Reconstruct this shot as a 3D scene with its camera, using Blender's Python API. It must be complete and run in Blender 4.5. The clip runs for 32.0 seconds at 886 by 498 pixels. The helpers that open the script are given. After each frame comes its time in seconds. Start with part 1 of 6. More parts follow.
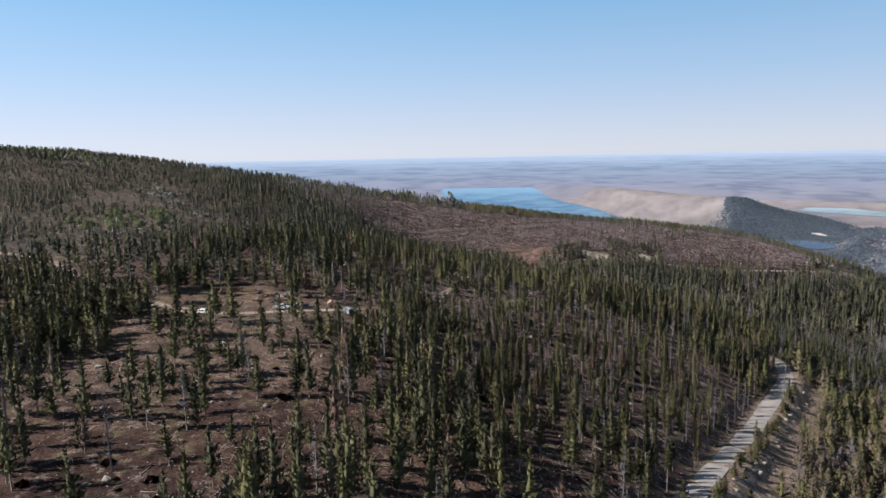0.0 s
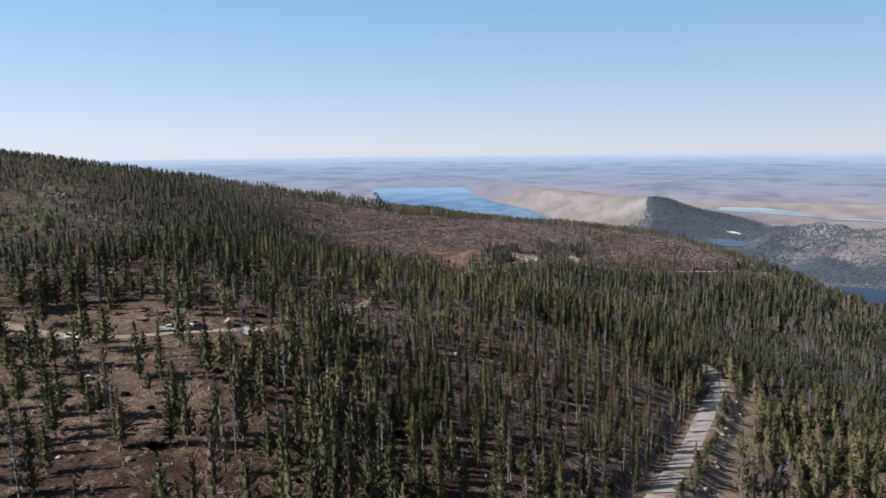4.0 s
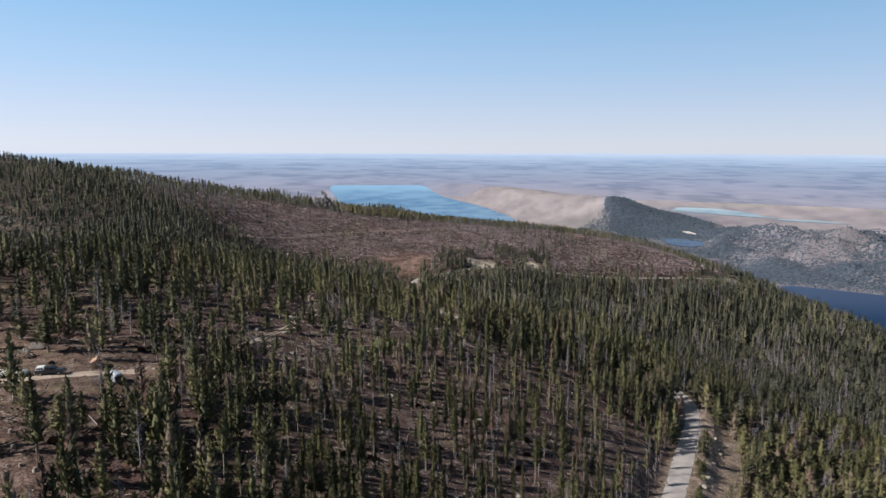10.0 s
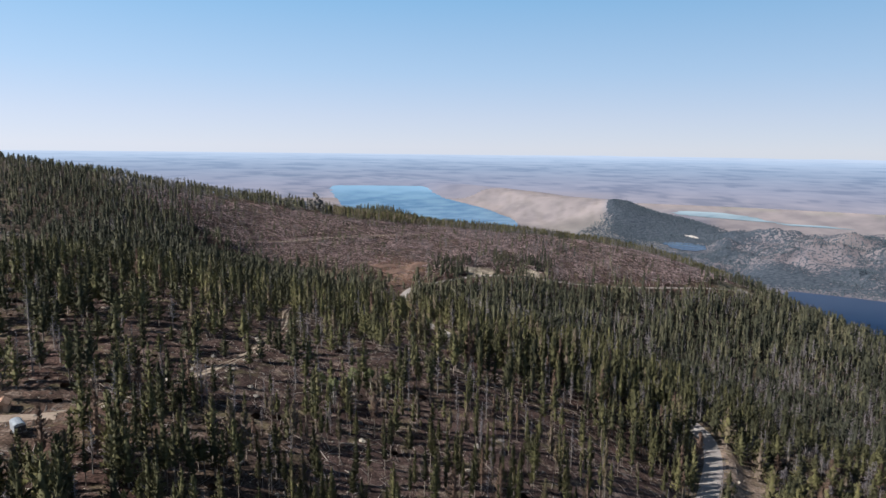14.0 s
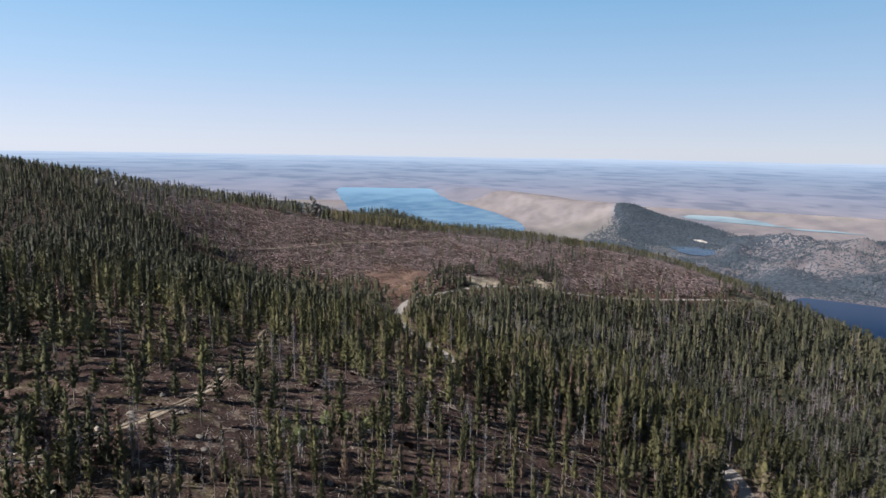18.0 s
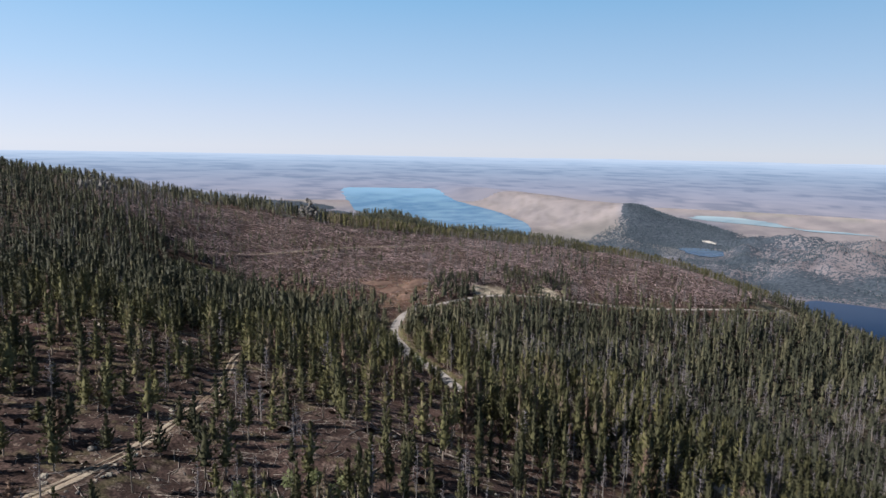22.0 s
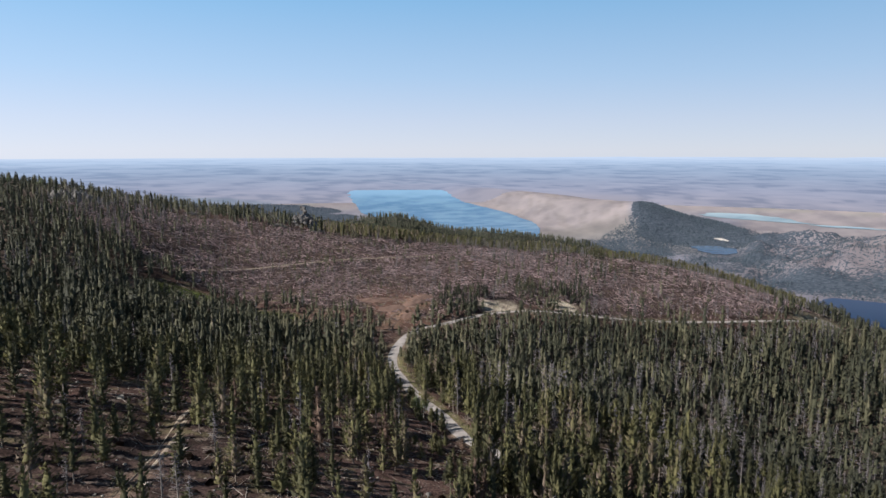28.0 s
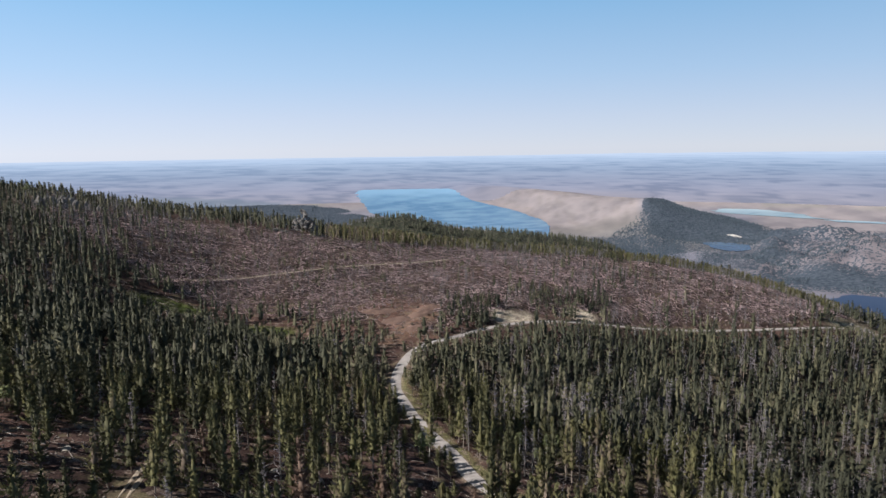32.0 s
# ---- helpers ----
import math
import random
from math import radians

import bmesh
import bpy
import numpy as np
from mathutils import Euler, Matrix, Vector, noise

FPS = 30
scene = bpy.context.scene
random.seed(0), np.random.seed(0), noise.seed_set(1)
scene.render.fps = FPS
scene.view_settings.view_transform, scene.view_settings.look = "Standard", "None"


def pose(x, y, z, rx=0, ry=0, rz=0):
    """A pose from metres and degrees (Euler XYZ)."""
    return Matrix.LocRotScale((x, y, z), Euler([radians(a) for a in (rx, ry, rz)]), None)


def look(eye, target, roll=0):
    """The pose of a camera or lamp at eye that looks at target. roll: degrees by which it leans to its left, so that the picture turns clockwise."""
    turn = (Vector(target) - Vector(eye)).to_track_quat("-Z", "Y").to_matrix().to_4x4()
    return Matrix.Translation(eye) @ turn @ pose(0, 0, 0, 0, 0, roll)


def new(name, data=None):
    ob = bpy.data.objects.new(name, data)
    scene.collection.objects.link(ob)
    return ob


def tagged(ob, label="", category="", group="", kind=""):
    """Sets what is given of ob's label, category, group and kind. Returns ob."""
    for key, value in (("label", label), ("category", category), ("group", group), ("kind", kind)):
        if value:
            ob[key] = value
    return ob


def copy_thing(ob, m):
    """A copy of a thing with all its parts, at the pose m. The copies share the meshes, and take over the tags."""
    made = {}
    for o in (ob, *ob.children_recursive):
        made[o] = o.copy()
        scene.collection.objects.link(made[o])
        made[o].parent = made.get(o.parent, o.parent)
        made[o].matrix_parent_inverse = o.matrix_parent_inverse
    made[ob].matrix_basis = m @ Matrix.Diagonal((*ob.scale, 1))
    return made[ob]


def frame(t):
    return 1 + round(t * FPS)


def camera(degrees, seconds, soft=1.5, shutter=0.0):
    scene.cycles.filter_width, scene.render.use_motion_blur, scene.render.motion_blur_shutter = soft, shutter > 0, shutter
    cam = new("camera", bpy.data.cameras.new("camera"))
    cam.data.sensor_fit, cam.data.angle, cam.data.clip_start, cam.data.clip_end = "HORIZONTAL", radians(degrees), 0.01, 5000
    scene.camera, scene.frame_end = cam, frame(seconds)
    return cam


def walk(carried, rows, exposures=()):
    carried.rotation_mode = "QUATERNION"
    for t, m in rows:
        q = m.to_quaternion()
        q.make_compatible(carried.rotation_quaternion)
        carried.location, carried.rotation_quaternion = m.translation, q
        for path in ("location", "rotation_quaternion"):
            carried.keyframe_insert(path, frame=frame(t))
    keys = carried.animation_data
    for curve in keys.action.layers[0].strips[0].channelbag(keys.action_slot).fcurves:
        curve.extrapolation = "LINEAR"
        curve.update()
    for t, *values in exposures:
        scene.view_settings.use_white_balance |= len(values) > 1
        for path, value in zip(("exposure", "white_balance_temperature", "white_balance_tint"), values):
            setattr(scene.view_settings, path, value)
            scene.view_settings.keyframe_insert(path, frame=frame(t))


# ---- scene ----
# ---- camera and its flight: seconds, place, heading, tilt, roll ----
cam = camera(68.92, 32.0)
FLIGHT = [
    (0.0, 0.0, 0.1, 100.0, -0.55, -8.65, -1.07),
    (0.5, 0.5, 2.5, 99.9, -0.21, -8.68, -1.06),
    (1.0, 0.9, 5.0, 99.9, 0.27, -8.69, -1.02),
    (1.5, 1.5, 7.5, 99.9, 1.00, -8.71, -0.95),
    (2.0, 2.0, 10.1, 99.8, 1.95, -8.73, -0.87),
    (2.5, 2.6, 12.7, 99.8, 2.95, -8.74, -0.79),
    (3.0, 3.3, 15.4, 99.8, 3.90, -8.76, -0.71),
    (3.5, 4.0, 18.1, 99.7, 4.81, -8.77, -0.64),
    (5.5, 7.2, 29.2, 99.6, 7.17, -8.77, -0.53),
    (6.0, 8.0, 32.1, 99.6, 7.51, -8.78, -0.48),
    (7.0, 9.8, 37.9, 99.6, 8.13, -8.83, -0.33),
    (8.0, 11.6, 43.8, 99.5, 8.59, -8.88, -0.21),
    (9.0, 13.5, 49.8, 99.5, 8.92, -8.93, 0.00),
    (10.0, 15.5, 55.8, 99.4, 9.15, -9.00, 0.23),
    (11.0, 17.4, 61.9, 99.4, 9.21, -9.04, 0.40),
    (12.0, 19.4, 68.1, 99.4, 9.21, -9.03, 0.58),
    (13.0, 21.3, 74.3, 99.3, 9.15, -9.01, 0.67),
    (14.0, 23.3, 80.6, 99.3, 9.04, -8.92, 0.77),
    (14.5, 24.2, 83.7, 99.3, 8.99, -8.90, 0.85),
    (16.5, 27.9, 96.4, 99.3, 8.71, -8.76, 0.94),
    (17.0, 28.8, 99.5, 99.2, 8.62, -8.74, 0.98),
    (18.0, 30.5, 105.9, 99.2, 8.45, -8.72, 1.03),
    (19.0, 32.2, 112.2, 99.2, 8.32, -8.69, 1.07),
    (20.0, 33.8, 118.5, 99.2, 8.16, -8.71, 1.10),
    (21.0, 35.3, 124.9, 99.2, 8.02, -8.74, 1.13),
    (22.0, 36.7, 131.2, 99.2, 7.91, -8.74, 1.08),
    (23.0, 38.1, 137.5, 99.2, 7.79, -8.71, 0.94),
    (24.0, 39.4, 143.8, 99.2, 7.68, -8.72, 0.72),
    (25.0, 40.6, 150.1, 99.2, 7.57, -8.71, 0.57),
    (25.5, 41.2, 153.2, 99.2, 7.51, -8.71, 0.52),
    (27.5, 43.3, 165.7, 99.2, 7.23, -8.64, 0.08),
    (28.0, 43.8, 168.9, 99.2, 7.15, -8.66, -0.02),
    (29.0, 44.8, 175.1, 99.2, 6.96, -8.67, -0.24),
    (30.0, 45.7, 181.3, 99.2, 6.75, -8.71, -0.45),
    (31.0, 46.6, 187.6, 99.2, 6.54, -8.74, -0.59),
    (32.0, 47.5, 193.8, 99.3, 6.33, -8.79, -0.71),
]
walk(cam, [(t, pose(x, y, z, 90 + tilt, 0, -head) @ pose(0, 0, 0, 0, 0, roll))
           for t, x, y, z, head, tilt, roll in FLIGHT])

# ---- light: clear sky, sun from the left ----
SUN_AZ, SUN_EL = -100.0, 40.0
world = bpy.data.worlds.new("sky")
scene.world = world
world.use_nodes = True
wn = world.node_tree.nodes
sky = wn.new("ShaderNodeTexSky")
sky.sky_type = "NISHITA"
sky.sun_disc = False
sky.sun_elevation = radians(SUN_EL)
sky.sun_rotation = radians(SUN_AZ)
sky.altitude = 2800
sky.air_density = 1.0
sky.dust_density = 0.8
sky.ozone_density = 2.0
# dry-season haze: the sky pales evenly towards the horizon, all the way round
wl = world.node_tree.links
coord, split, ramp, gain = wn.new("ShaderNodeTexCoord"), wn.new("ShaderNodeSeparateXYZ"), wn.new("ShaderNodeValToRGB"), wn.new("ShaderNodeVectorMath")
wl.new(coord.outputs["Generated"], split.inputs[0])
wl.new(split.outputs["Z"], ramp.inputs[0])
while len(ramp.color_ramp.elements) < 6:
    ramp.color_ramp.elements.new(0.5)
for k, (at, c) in zip(ramp.color_ramp.elements, [(0.0, (0.72, 0.735, 0.82)), (0.045, (0.64, 0.70, 0.83)), (0.11, (0.48, 0.65, 0.85)), (0.25, (0.23, 0.51, 0.80)), (0.36, (0.14, 0.20, 0.27)), (0.6, (0.05, 0.072, 0.105))]):
    k.position, k.color = at, (*c, 1)
gain.operation = "SCALE"
# the haze is a little brighter on the sun's side
flat_sun, lean_sun = wn.new("ShaderNodeVectorMath"), wn.new("ShaderNodeMath")
flat_sun.operation, lean_sun.operation = "DOT_PRODUCT", "MULTIPLY_ADD"
wl.new(coord.outputs["Generated"], flat_sun.inputs[0])
flat_sun.inputs[1].default_value = (math.sin(radians(SUN_AZ)), math.cos(radians(SUN_AZ)), 0)
wl.new(flat_sun.outputs["Value"], lean_sun.inputs[0])
lean_sun.inputs[1].default_value, lean_sun.inputs[2].default_value = 1.5, 8.1
wl.new(lean_sun.outputs[0], gain.inputs["Scale"])
wl.new(ramp.outputs[0], gain.inputs[0])
veil = wn.new("ShaderNodeMix")
veil.data_type = "RGBA"
veil.inputs[0].default_value = 0.86
wl.new(sky.outputs[0], veil.inputs[6])
wl.new(gain.outputs[0], veil.inputs[7])
wl.new(veil.outputs[2], wn["Background"].inputs[0])
wn["Background"].inputs[1].default_value = 0.098
sun = new("sun", bpy.data.lights.new("sun", "SUN"))
sun.data.energy, sun.data.angle, sun.data.color = 5.0, radians(0.53), (1.0, 0.92, 0.80)
toward = Vector((math.sin(radians(SUN_AZ)) * math.cos(radians(SUN_EL)),
                 math.cos(radians(SUN_AZ)) * math.cos(radians(SUN_EL)), math.sin(radians(SUN_EL))))
sun.matrix_world = look(toward * 500, (0, 0, 0))
scene.view_settings.exposure = 0.35
scene.view_settings.use_white_balance = True
scene.view_settings.white_balance_temperature = 6130

# ---- materials ----


def material(name, rough=0.9, metal=0.0):
    m = bpy.data.materials.new(name)
    m.use_nodes = True
    b = m.node_tree.nodes["Principled BSDF"]
    b.inputs["Roughness"].default_value, b.inputs["Metallic"].default_value = rough, metal
    return m, m.node_tree.nodes, m.node_tree.links, b


def noise_node(nodes, links, scale, detail=4.0, where="Position", stretch=None):
    g = nodes.new("ShaderNodeNewGeometry") if where == "Position" else nodes.new("ShaderNodeTexCoord")
    n = nodes.new("ShaderNodeTexNoise")
    n.inputs["Scale"].default_value, n.inputs["Detail"].default_value = scale, detail
    src = g.outputs[where]
    if stretch:
        mp = nodes.new("ShaderNodeMapping")
        mp.inputs["Scale"].default_value = stretch
        links.new(src, mp.inputs["Vector"])
        src = mp.outputs[0]
    links.new(src, n.inputs["Vector"])
    return n


def ramp_node(nodes, links, fac, stops):
    r = nodes.new("ShaderNodeValToRGB")
    e = r.color_ramp.elements
    while len(e) < len(stops):
        e.new(0.5)
    for k, (p, c) in zip(e, stops):
        k.position, k.color = p, (*c, 1)
    links.new(fac, r.inputs[0])
    return r


def mix_node(nodes, links, a, b, fac, mode="MIX"):
    m = nodes.new("ShaderNodeMix")
    m.data_type, m.blend_type = "RGBA", mode
    for sock, v in ((m.inputs[6], a), (m.inputs[7], b), (m.inputs[0], fac)):
        if isinstance(v, (int, float)):
            sock.default_value = v
        elif isinstance(v, tuple):
            sock.default_value = (*v, 1)
        else:
            links.new(v, sock)
    return m.outputs[2]


def bump(nodes, links, b, height, strength, dist):
    k = nodes.new("ShaderNodeBump")
    k.inputs["Strength"].default_value, k.inputs["Distance"].default_value = strength, dist
    links.new(height, k.inputs["Height"])
    links.new(k.outputs[0], b.inputs["Normal"])


def mottled(name, dark, light, scale, rough=0.9, fine=8.0, relief=0.3, dist=0.05, where="Object", metal=0.0):
    """A worn surface: two colours mixed by broad and fine noise, with fine relief."""
    m, n, l, b = material(name, rough, metal)
    big, small = noise_node(n, l, scale, 5.0, where), noise_node(n, l, scale * fine, 3.0, where)
    f = mix_node(n, l, big.outputs["Fac"], small.outputs["Fac"], 0.45)
    r = ramp_node(n, l, f, [(0.35, dark), (0.65, light)])
    l.new(r.outputs[0], b.inputs["Base Color"])
    if relief:
        bump(n, l, b, small.outputs["Fac"], relief, dist)
    return m


def leafy(name, stops, see_through=0.25, rough=0.7):
    """Needles or leaves: the tone differs from tree to tree and from spray to spray."""
    m, n, l, b = material(name, rough)
    info, isl, at = n.new("ShaderNodeObjectInfo"), n.new("ShaderNodeNewGeometry"), n.new("ShaderNodeAttribute")
    at.attribute_name = "tint"
    single = n.new("ShaderNodeMath")
    single.operation = "LESS_THAN"
    l.new(at.outputs["Fac"], single.inputs[0])
    single.inputs[1].default_value = 0.001
    fr = n.new("ShaderNodeMath")
    fr.operation = "MULTIPLY_ADD"
    l.new(info.outputs["Random"], fr.inputs[0])
    l.new(single.outputs[0], fr.inputs[1])
    l.new(at.outputs["Fac"], fr.inputs[2])
    f = n.new("ShaderNodeMath")
    f.operation = "MULTIPLY_ADD"
    l.new(isl.outputs["Random Per Island"], f.inputs[0])
    f.inputs[1].default_value = 0.22
    s = n.new("ShaderNodeMath")
    s.operation = "MULTIPLY"
    l.new(fr.outputs[0], s.inputs[0])
    s.inputs[1].default_value = 0.78
    l.new(s.outputs[0], f.inputs[2])
    r = ramp_node(n, l, f.outputs[0], stops)
    l.new(r.outputs[0], b.inputs["Base Color"])
    b.inputs["Specular IOR Level"].default_value = 0.25
    # sprays share the curve of the crown that they belong to
    out, turn, scaled, both = n.new("ShaderNodeAttribute"), n.new("ShaderNodeVectorTransform"), n.new("ShaderNodeVectorMath"), n.new("ShaderNodeVectorMath")
    out.attribute_name = "outward"
    turn.vector_type = "NORMAL"
    turn.convert_from, turn.convert_to = "OBJECT", "WORLD"
    l.new(out.outputs["Vector"], turn.inputs[0])
    scaled.operation = "SCALE"
    l.new(turn.outputs[0], scaled.inputs[0])
    scaled.inputs["Scale"].default_value = 1.8
    both.operation = "ADD"
    l.new(scaled.outputs[0], both.inputs[0])
    l.new(isl.outputs["Normal"], both.inputs[1])
    unit = n.new("ShaderNodeVectorMath")
    unit.operation = "NORMALIZE"
    l.new(both.outputs[0], unit.inputs[0])
    l.new(unit.outputs[0], b.inputs["Normal"])
    if see_through:
        tr, mx = n.new("ShaderNodeBsdfTranslucent"), n.new("ShaderNodeMixShader")
        l.new(r.outputs[0], tr.inputs[0])
        mx.inputs[0].default_value = see_through
        l.new(b.outputs[0], mx.inputs[1])
        l.new(tr.outputs[0], mx.inputs[2])
        l.new(mx.outputs[0], n["Material Output"].inputs[0])
    return m


M_NEEDLE = leafy("pine_needles", [(0.0, (0.042, 0.045, 0.027)), (0.3, (0.080, 0.078, 0.040)), (0.55, (0.116, 0.112, 0.052)), (0.78, (0.166, 0.155, 0.068)), (0.9, (0.172, 0.132, 0.100)), (1.0, (0.215, 0.172, 0.145))], 0.18)
M_SPRUCE = leafy("spruce_needles", [(0.0, (0.040, 0.043, 0.032)), (0.5, (0.088, 0.089, 0.055)), (0.85, (0.150, 0.139, 0.086)), (1.0, (0.19, 0.165, 0.132))], 0.16)
# needles far off: blue haze is painted into the base colour
M_HAZED = leafy("hazed_conifers", [(0.0, (0.052, 0.074, 0.100)), (1.0, (0.100, 0.125, 0.154))], 0.0, 0.9)
M_RED = leafy("dead_red_needles", [(0.0, (0.12, 0.080, 0.062)), (1.0, (0.23, 0.155, 0.12))])
M_GREY = leafy("dead_grey_twigs", [(0.0, (0.125, 0.112, 0.126)), (1.0, (0.255, 0.229, 0.250))], 0.0, 0.9)
M_ASPEN = leafy("aspen_leaves", [(0.0, (0.13, 0.15, 0.070)), (1.0, (0.25, 0.27, 0.14))], 0.35)
M_BARK = mottled("pine_bark", (0.15, 0.12, 0.10), (0.34, 0.29, 0.25), 1.5)
M_SNAG = mottled("weathered_grey_wood", (0.13, 0.115, 0.11), (0.28, 0.255, 0.245), 1.2)
M_LOG = mottled("bleached_log", (0.17, 0.14, 0.125), (0.42, 0.365, 0.335), 1.0)


def slash_material():
    """Felled stems and limbs: bleached, pinkish and bark-dark pieces side by side."""
    m, n, l, b = material("logging_slash", 0.9)
    isl = n.new("ShaderNodeNewGeometry")
    r = ramp_node(n, l, isl.outputs["Random Per Island"], [(0.0, (0.085, 0.058, 0.056)), (0.35, (0.225, 0.160, 0.158)), (0.75, (0.44, 0.33, 0.325)), (1.0, (0.66, 0.53, 0.51))])
    f = noise_node(n, l, 0.09, 3.0)
    v = ramp_node(n, l, f.outputs["Fac"], [(0.35, (0.78, 0.77, 0.78)), (0.65, (1.25, 1.20, 1.21))])
    l.new(mix_node(n, l, r.outputs[0], v.outputs[0], 1.0, "MULTIPLY"), b.inputs["Base Color"])
    return m


M_SLASH = slash_material()
M_ROCK = mottled("granite", (0.075, 0.068, 0.064), (0.25, 0.23, 0.215), 0.5, 0.85, 9.0, 0.6, 0.12)
M_PALE_ROCK = mottled("pale_granite", (0.24, 0.21, 0.18), (0.50, 0.45, 0.385), 0.8, 0.85, 9.0, 0.5, 0.08)


def ground_material():
    m, n, l, b = material("forest_floor", 0.95)
    b.inputs["Specular IOR Level"].default_value = 0.15
    at = n.new("ShaderNodeAttribute")
    at.attribute_name = "soil"
    broad, mid, fine = noise_node(n, l, 0.035, 5.0), noise_node(n, l, 0.33, 6.0), noise_node(n, l, 2.2, 4.0)
    r1 = ramp_node(n, l, broad.outputs["Fac"], [(0.32, (0.62, 0.62, 0.62)), (0.7, (1.3, 1.28, 1.24))])
    r2 = ramp_node(n, l, mid.outputs["Fac"], [(0.33, (0.50, 0.48, 0.47)), (0.55, (1.0, 1.0, 1.0)), (0.72, (1.3, 1.3, 1.3))])
    r3 = ramp_node(n, l, fine.outputs["Fac"], [(0.36, (0.45, 0.44, 0.44)), (0.52, (0.95, 0.95, 0.95)), (0.66, (1.5, 1.48, 1.46))])
    c = mix_node(n, l, at.outputs["Color"], r1.outputs[0], 1.0, "MULTIPLY")
    # close-range litter, needles and stones
    near = mix_node(n, l, c, r2.outputs[0], 1.0, "MULTIPLY")
    near = mix_node(n, l, near, r3.outputs[0], 1.0, "MULTIPLY")
    # grey rubble and dry grass in patches
    rub, sod = noise_node(n, l, 0.4, 9.0), noise_node(n, l, 0.21, 7.0, "Position", (1.0, 1.0, 1.7))
    k1 = ramp_node(n, l, rub.outputs["Fac"], [(0.57, (0, 0, 0)), (0.63, (0.7, 0.7, 0.7))])
    k2 = ramp_node(n, l, sod.outputs["Fac"], [(0.56, (0, 0, 0)), (0.68, (0.6, 0.6, 0.6))])
    g1 = ramp_node(n, l, fine.outputs["Fac"], [(0.38, (0.075, 0.056, 0.049)), (0.62, (0.30, 0.235, 0.20))])
    g2 = ramp_node(n, l, fine.outputs["Fac"], [(0.38, (0.095, 0.085, 0.045)), (0.65, (0.23, 0.195, 0.115))])
    near = mix_node(n, l, near, g2.outputs[0], k2.outputs[0])
    near = mix_node(n, l, near, g1.outputs[0], k1.outputs[0])
    l.new(near, b.inputs["Base Color"])
    bump(n, l, b, mid.outputs["Fac"], 0.7, 0.5)
    return m


def plain_material():
    m, n, l, b = material("dry_plain", 0.95)
    b.inputs["Specular IOR Level"].default_value = 0.1
    at, wd = n.new("ShaderNodeAttribute"), n.new("ShaderNodeAttribute")
    at.attribute_name, wd.attribute_name = "soil", "woods"
    broad, mid = noise_node(n, l, 0.007, 9.0), noise_node(n, l, 0.085, 10.0)
    r1 = ramp_node(n, l, broad.outputs["Fac"], [(0.32, (0.78, 0.79, 0.82)), (0.5, (0.98, 0.98, 0.98)), (0.68, (1.18, 1.16, 1.13))])
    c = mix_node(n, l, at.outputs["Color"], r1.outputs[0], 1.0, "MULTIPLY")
    # patches of conifers and scrub over rock and sage, blue-grey with painted haze
    s = n.new("ShaderNodeMath")
    s.operation = "ADD"
    l.new(mid.outputs["Fac"], s.inputs[0])
    l.new(wd.outputs["Fac"], s.inputs[1])
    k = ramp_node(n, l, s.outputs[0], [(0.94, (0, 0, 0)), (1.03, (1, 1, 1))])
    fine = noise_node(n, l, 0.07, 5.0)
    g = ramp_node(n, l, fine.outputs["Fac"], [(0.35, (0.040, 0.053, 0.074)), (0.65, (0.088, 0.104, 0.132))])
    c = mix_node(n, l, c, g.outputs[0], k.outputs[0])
    l.new(c, b.inputs["Base Color"])
    return m


M_GROUND, M_PLAIN = ground_material(), plain_material()
M_ROAD = mottled("gravel_road", (0.27, 0.243, 0.235), (0.43, 0.392, 0.378), 0.25, 0.95, 12.0, 0.25, 0.05, "Position")
M_TRACK = mottled("sandy_track", (0.24, 0.185, 0.145), (0.46, 0.385, 0.30), 0.3, 0.95, 10.0, 0.3, 0.06, "Position")
M_CAMP_TRACK = mottled("dirt_track", (0.24, 0.178, 0.142), (0.44, 0.355, 0.29), 0.22, 0.95, 10.0, 0.3, 0.06, "Position")


def water_material(name, deep, pale, rough):
    m, n, l, b = material(name, rough)
    b.inputs["IOR"].default_value = 1.33
    # sheen of wind streaks, painted as paler bands in the water colour
    w = noise_node(n, l, 0.006, 5.0, "Position", (1.0, 2.2, 1.0))
    r = ramp_node(n, l, w.outputs["Fac"], [(0.40, deep), (0.62, pale)])
    # sky sheen and haze are painted into the colour towards the far end
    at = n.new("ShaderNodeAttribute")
    at.attribute_name = "far_sheen"
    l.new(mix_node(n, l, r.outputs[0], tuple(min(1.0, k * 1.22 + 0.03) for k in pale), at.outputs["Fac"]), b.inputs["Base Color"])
    f = noise_node(n, l, 0.4, 3.0)
    bump(n, l, b, f.outputs["Fac"], 0.12, 0.6)
    return m


# ---- the lie of the land ----
XS = np.array([-430, -300, -180, -90, -20, 50, 120, 200, 300, 420], float)
YS = np.array([50, 140, 200, 260, 330, 400, 470, 545, 620, 720], float)
POSTS = np.array([[71, 58, 47, 44, 39, 22, -2, -27, -57, -88], [75, 62, 52, 49, 44, 25, -1, -25, -55, -83], [77, 67, 57, 54, 48, 30, 5, -21, -50, -79], [80, 70, 60, 55, 48, 35, 12, -13, -44, -73], [83, 71, 59, 53, 43, 26, 10, -14, -39, -65], [88, 73, 60, 48, 31, 18, 2, -21, -34, -56], [97, 81, 65, 47, 25, 19, 12, -10, -24, -44], [109, 95, 73, 54, 31, 27, 25, 13, 3, -37], [108, 97, 77, 60, 46, 37, 30, 24, 6, -43], [93, 85, 70, 51, 41, 31, 22, 11, -14, -57]], float)
PLAIN = -400.0
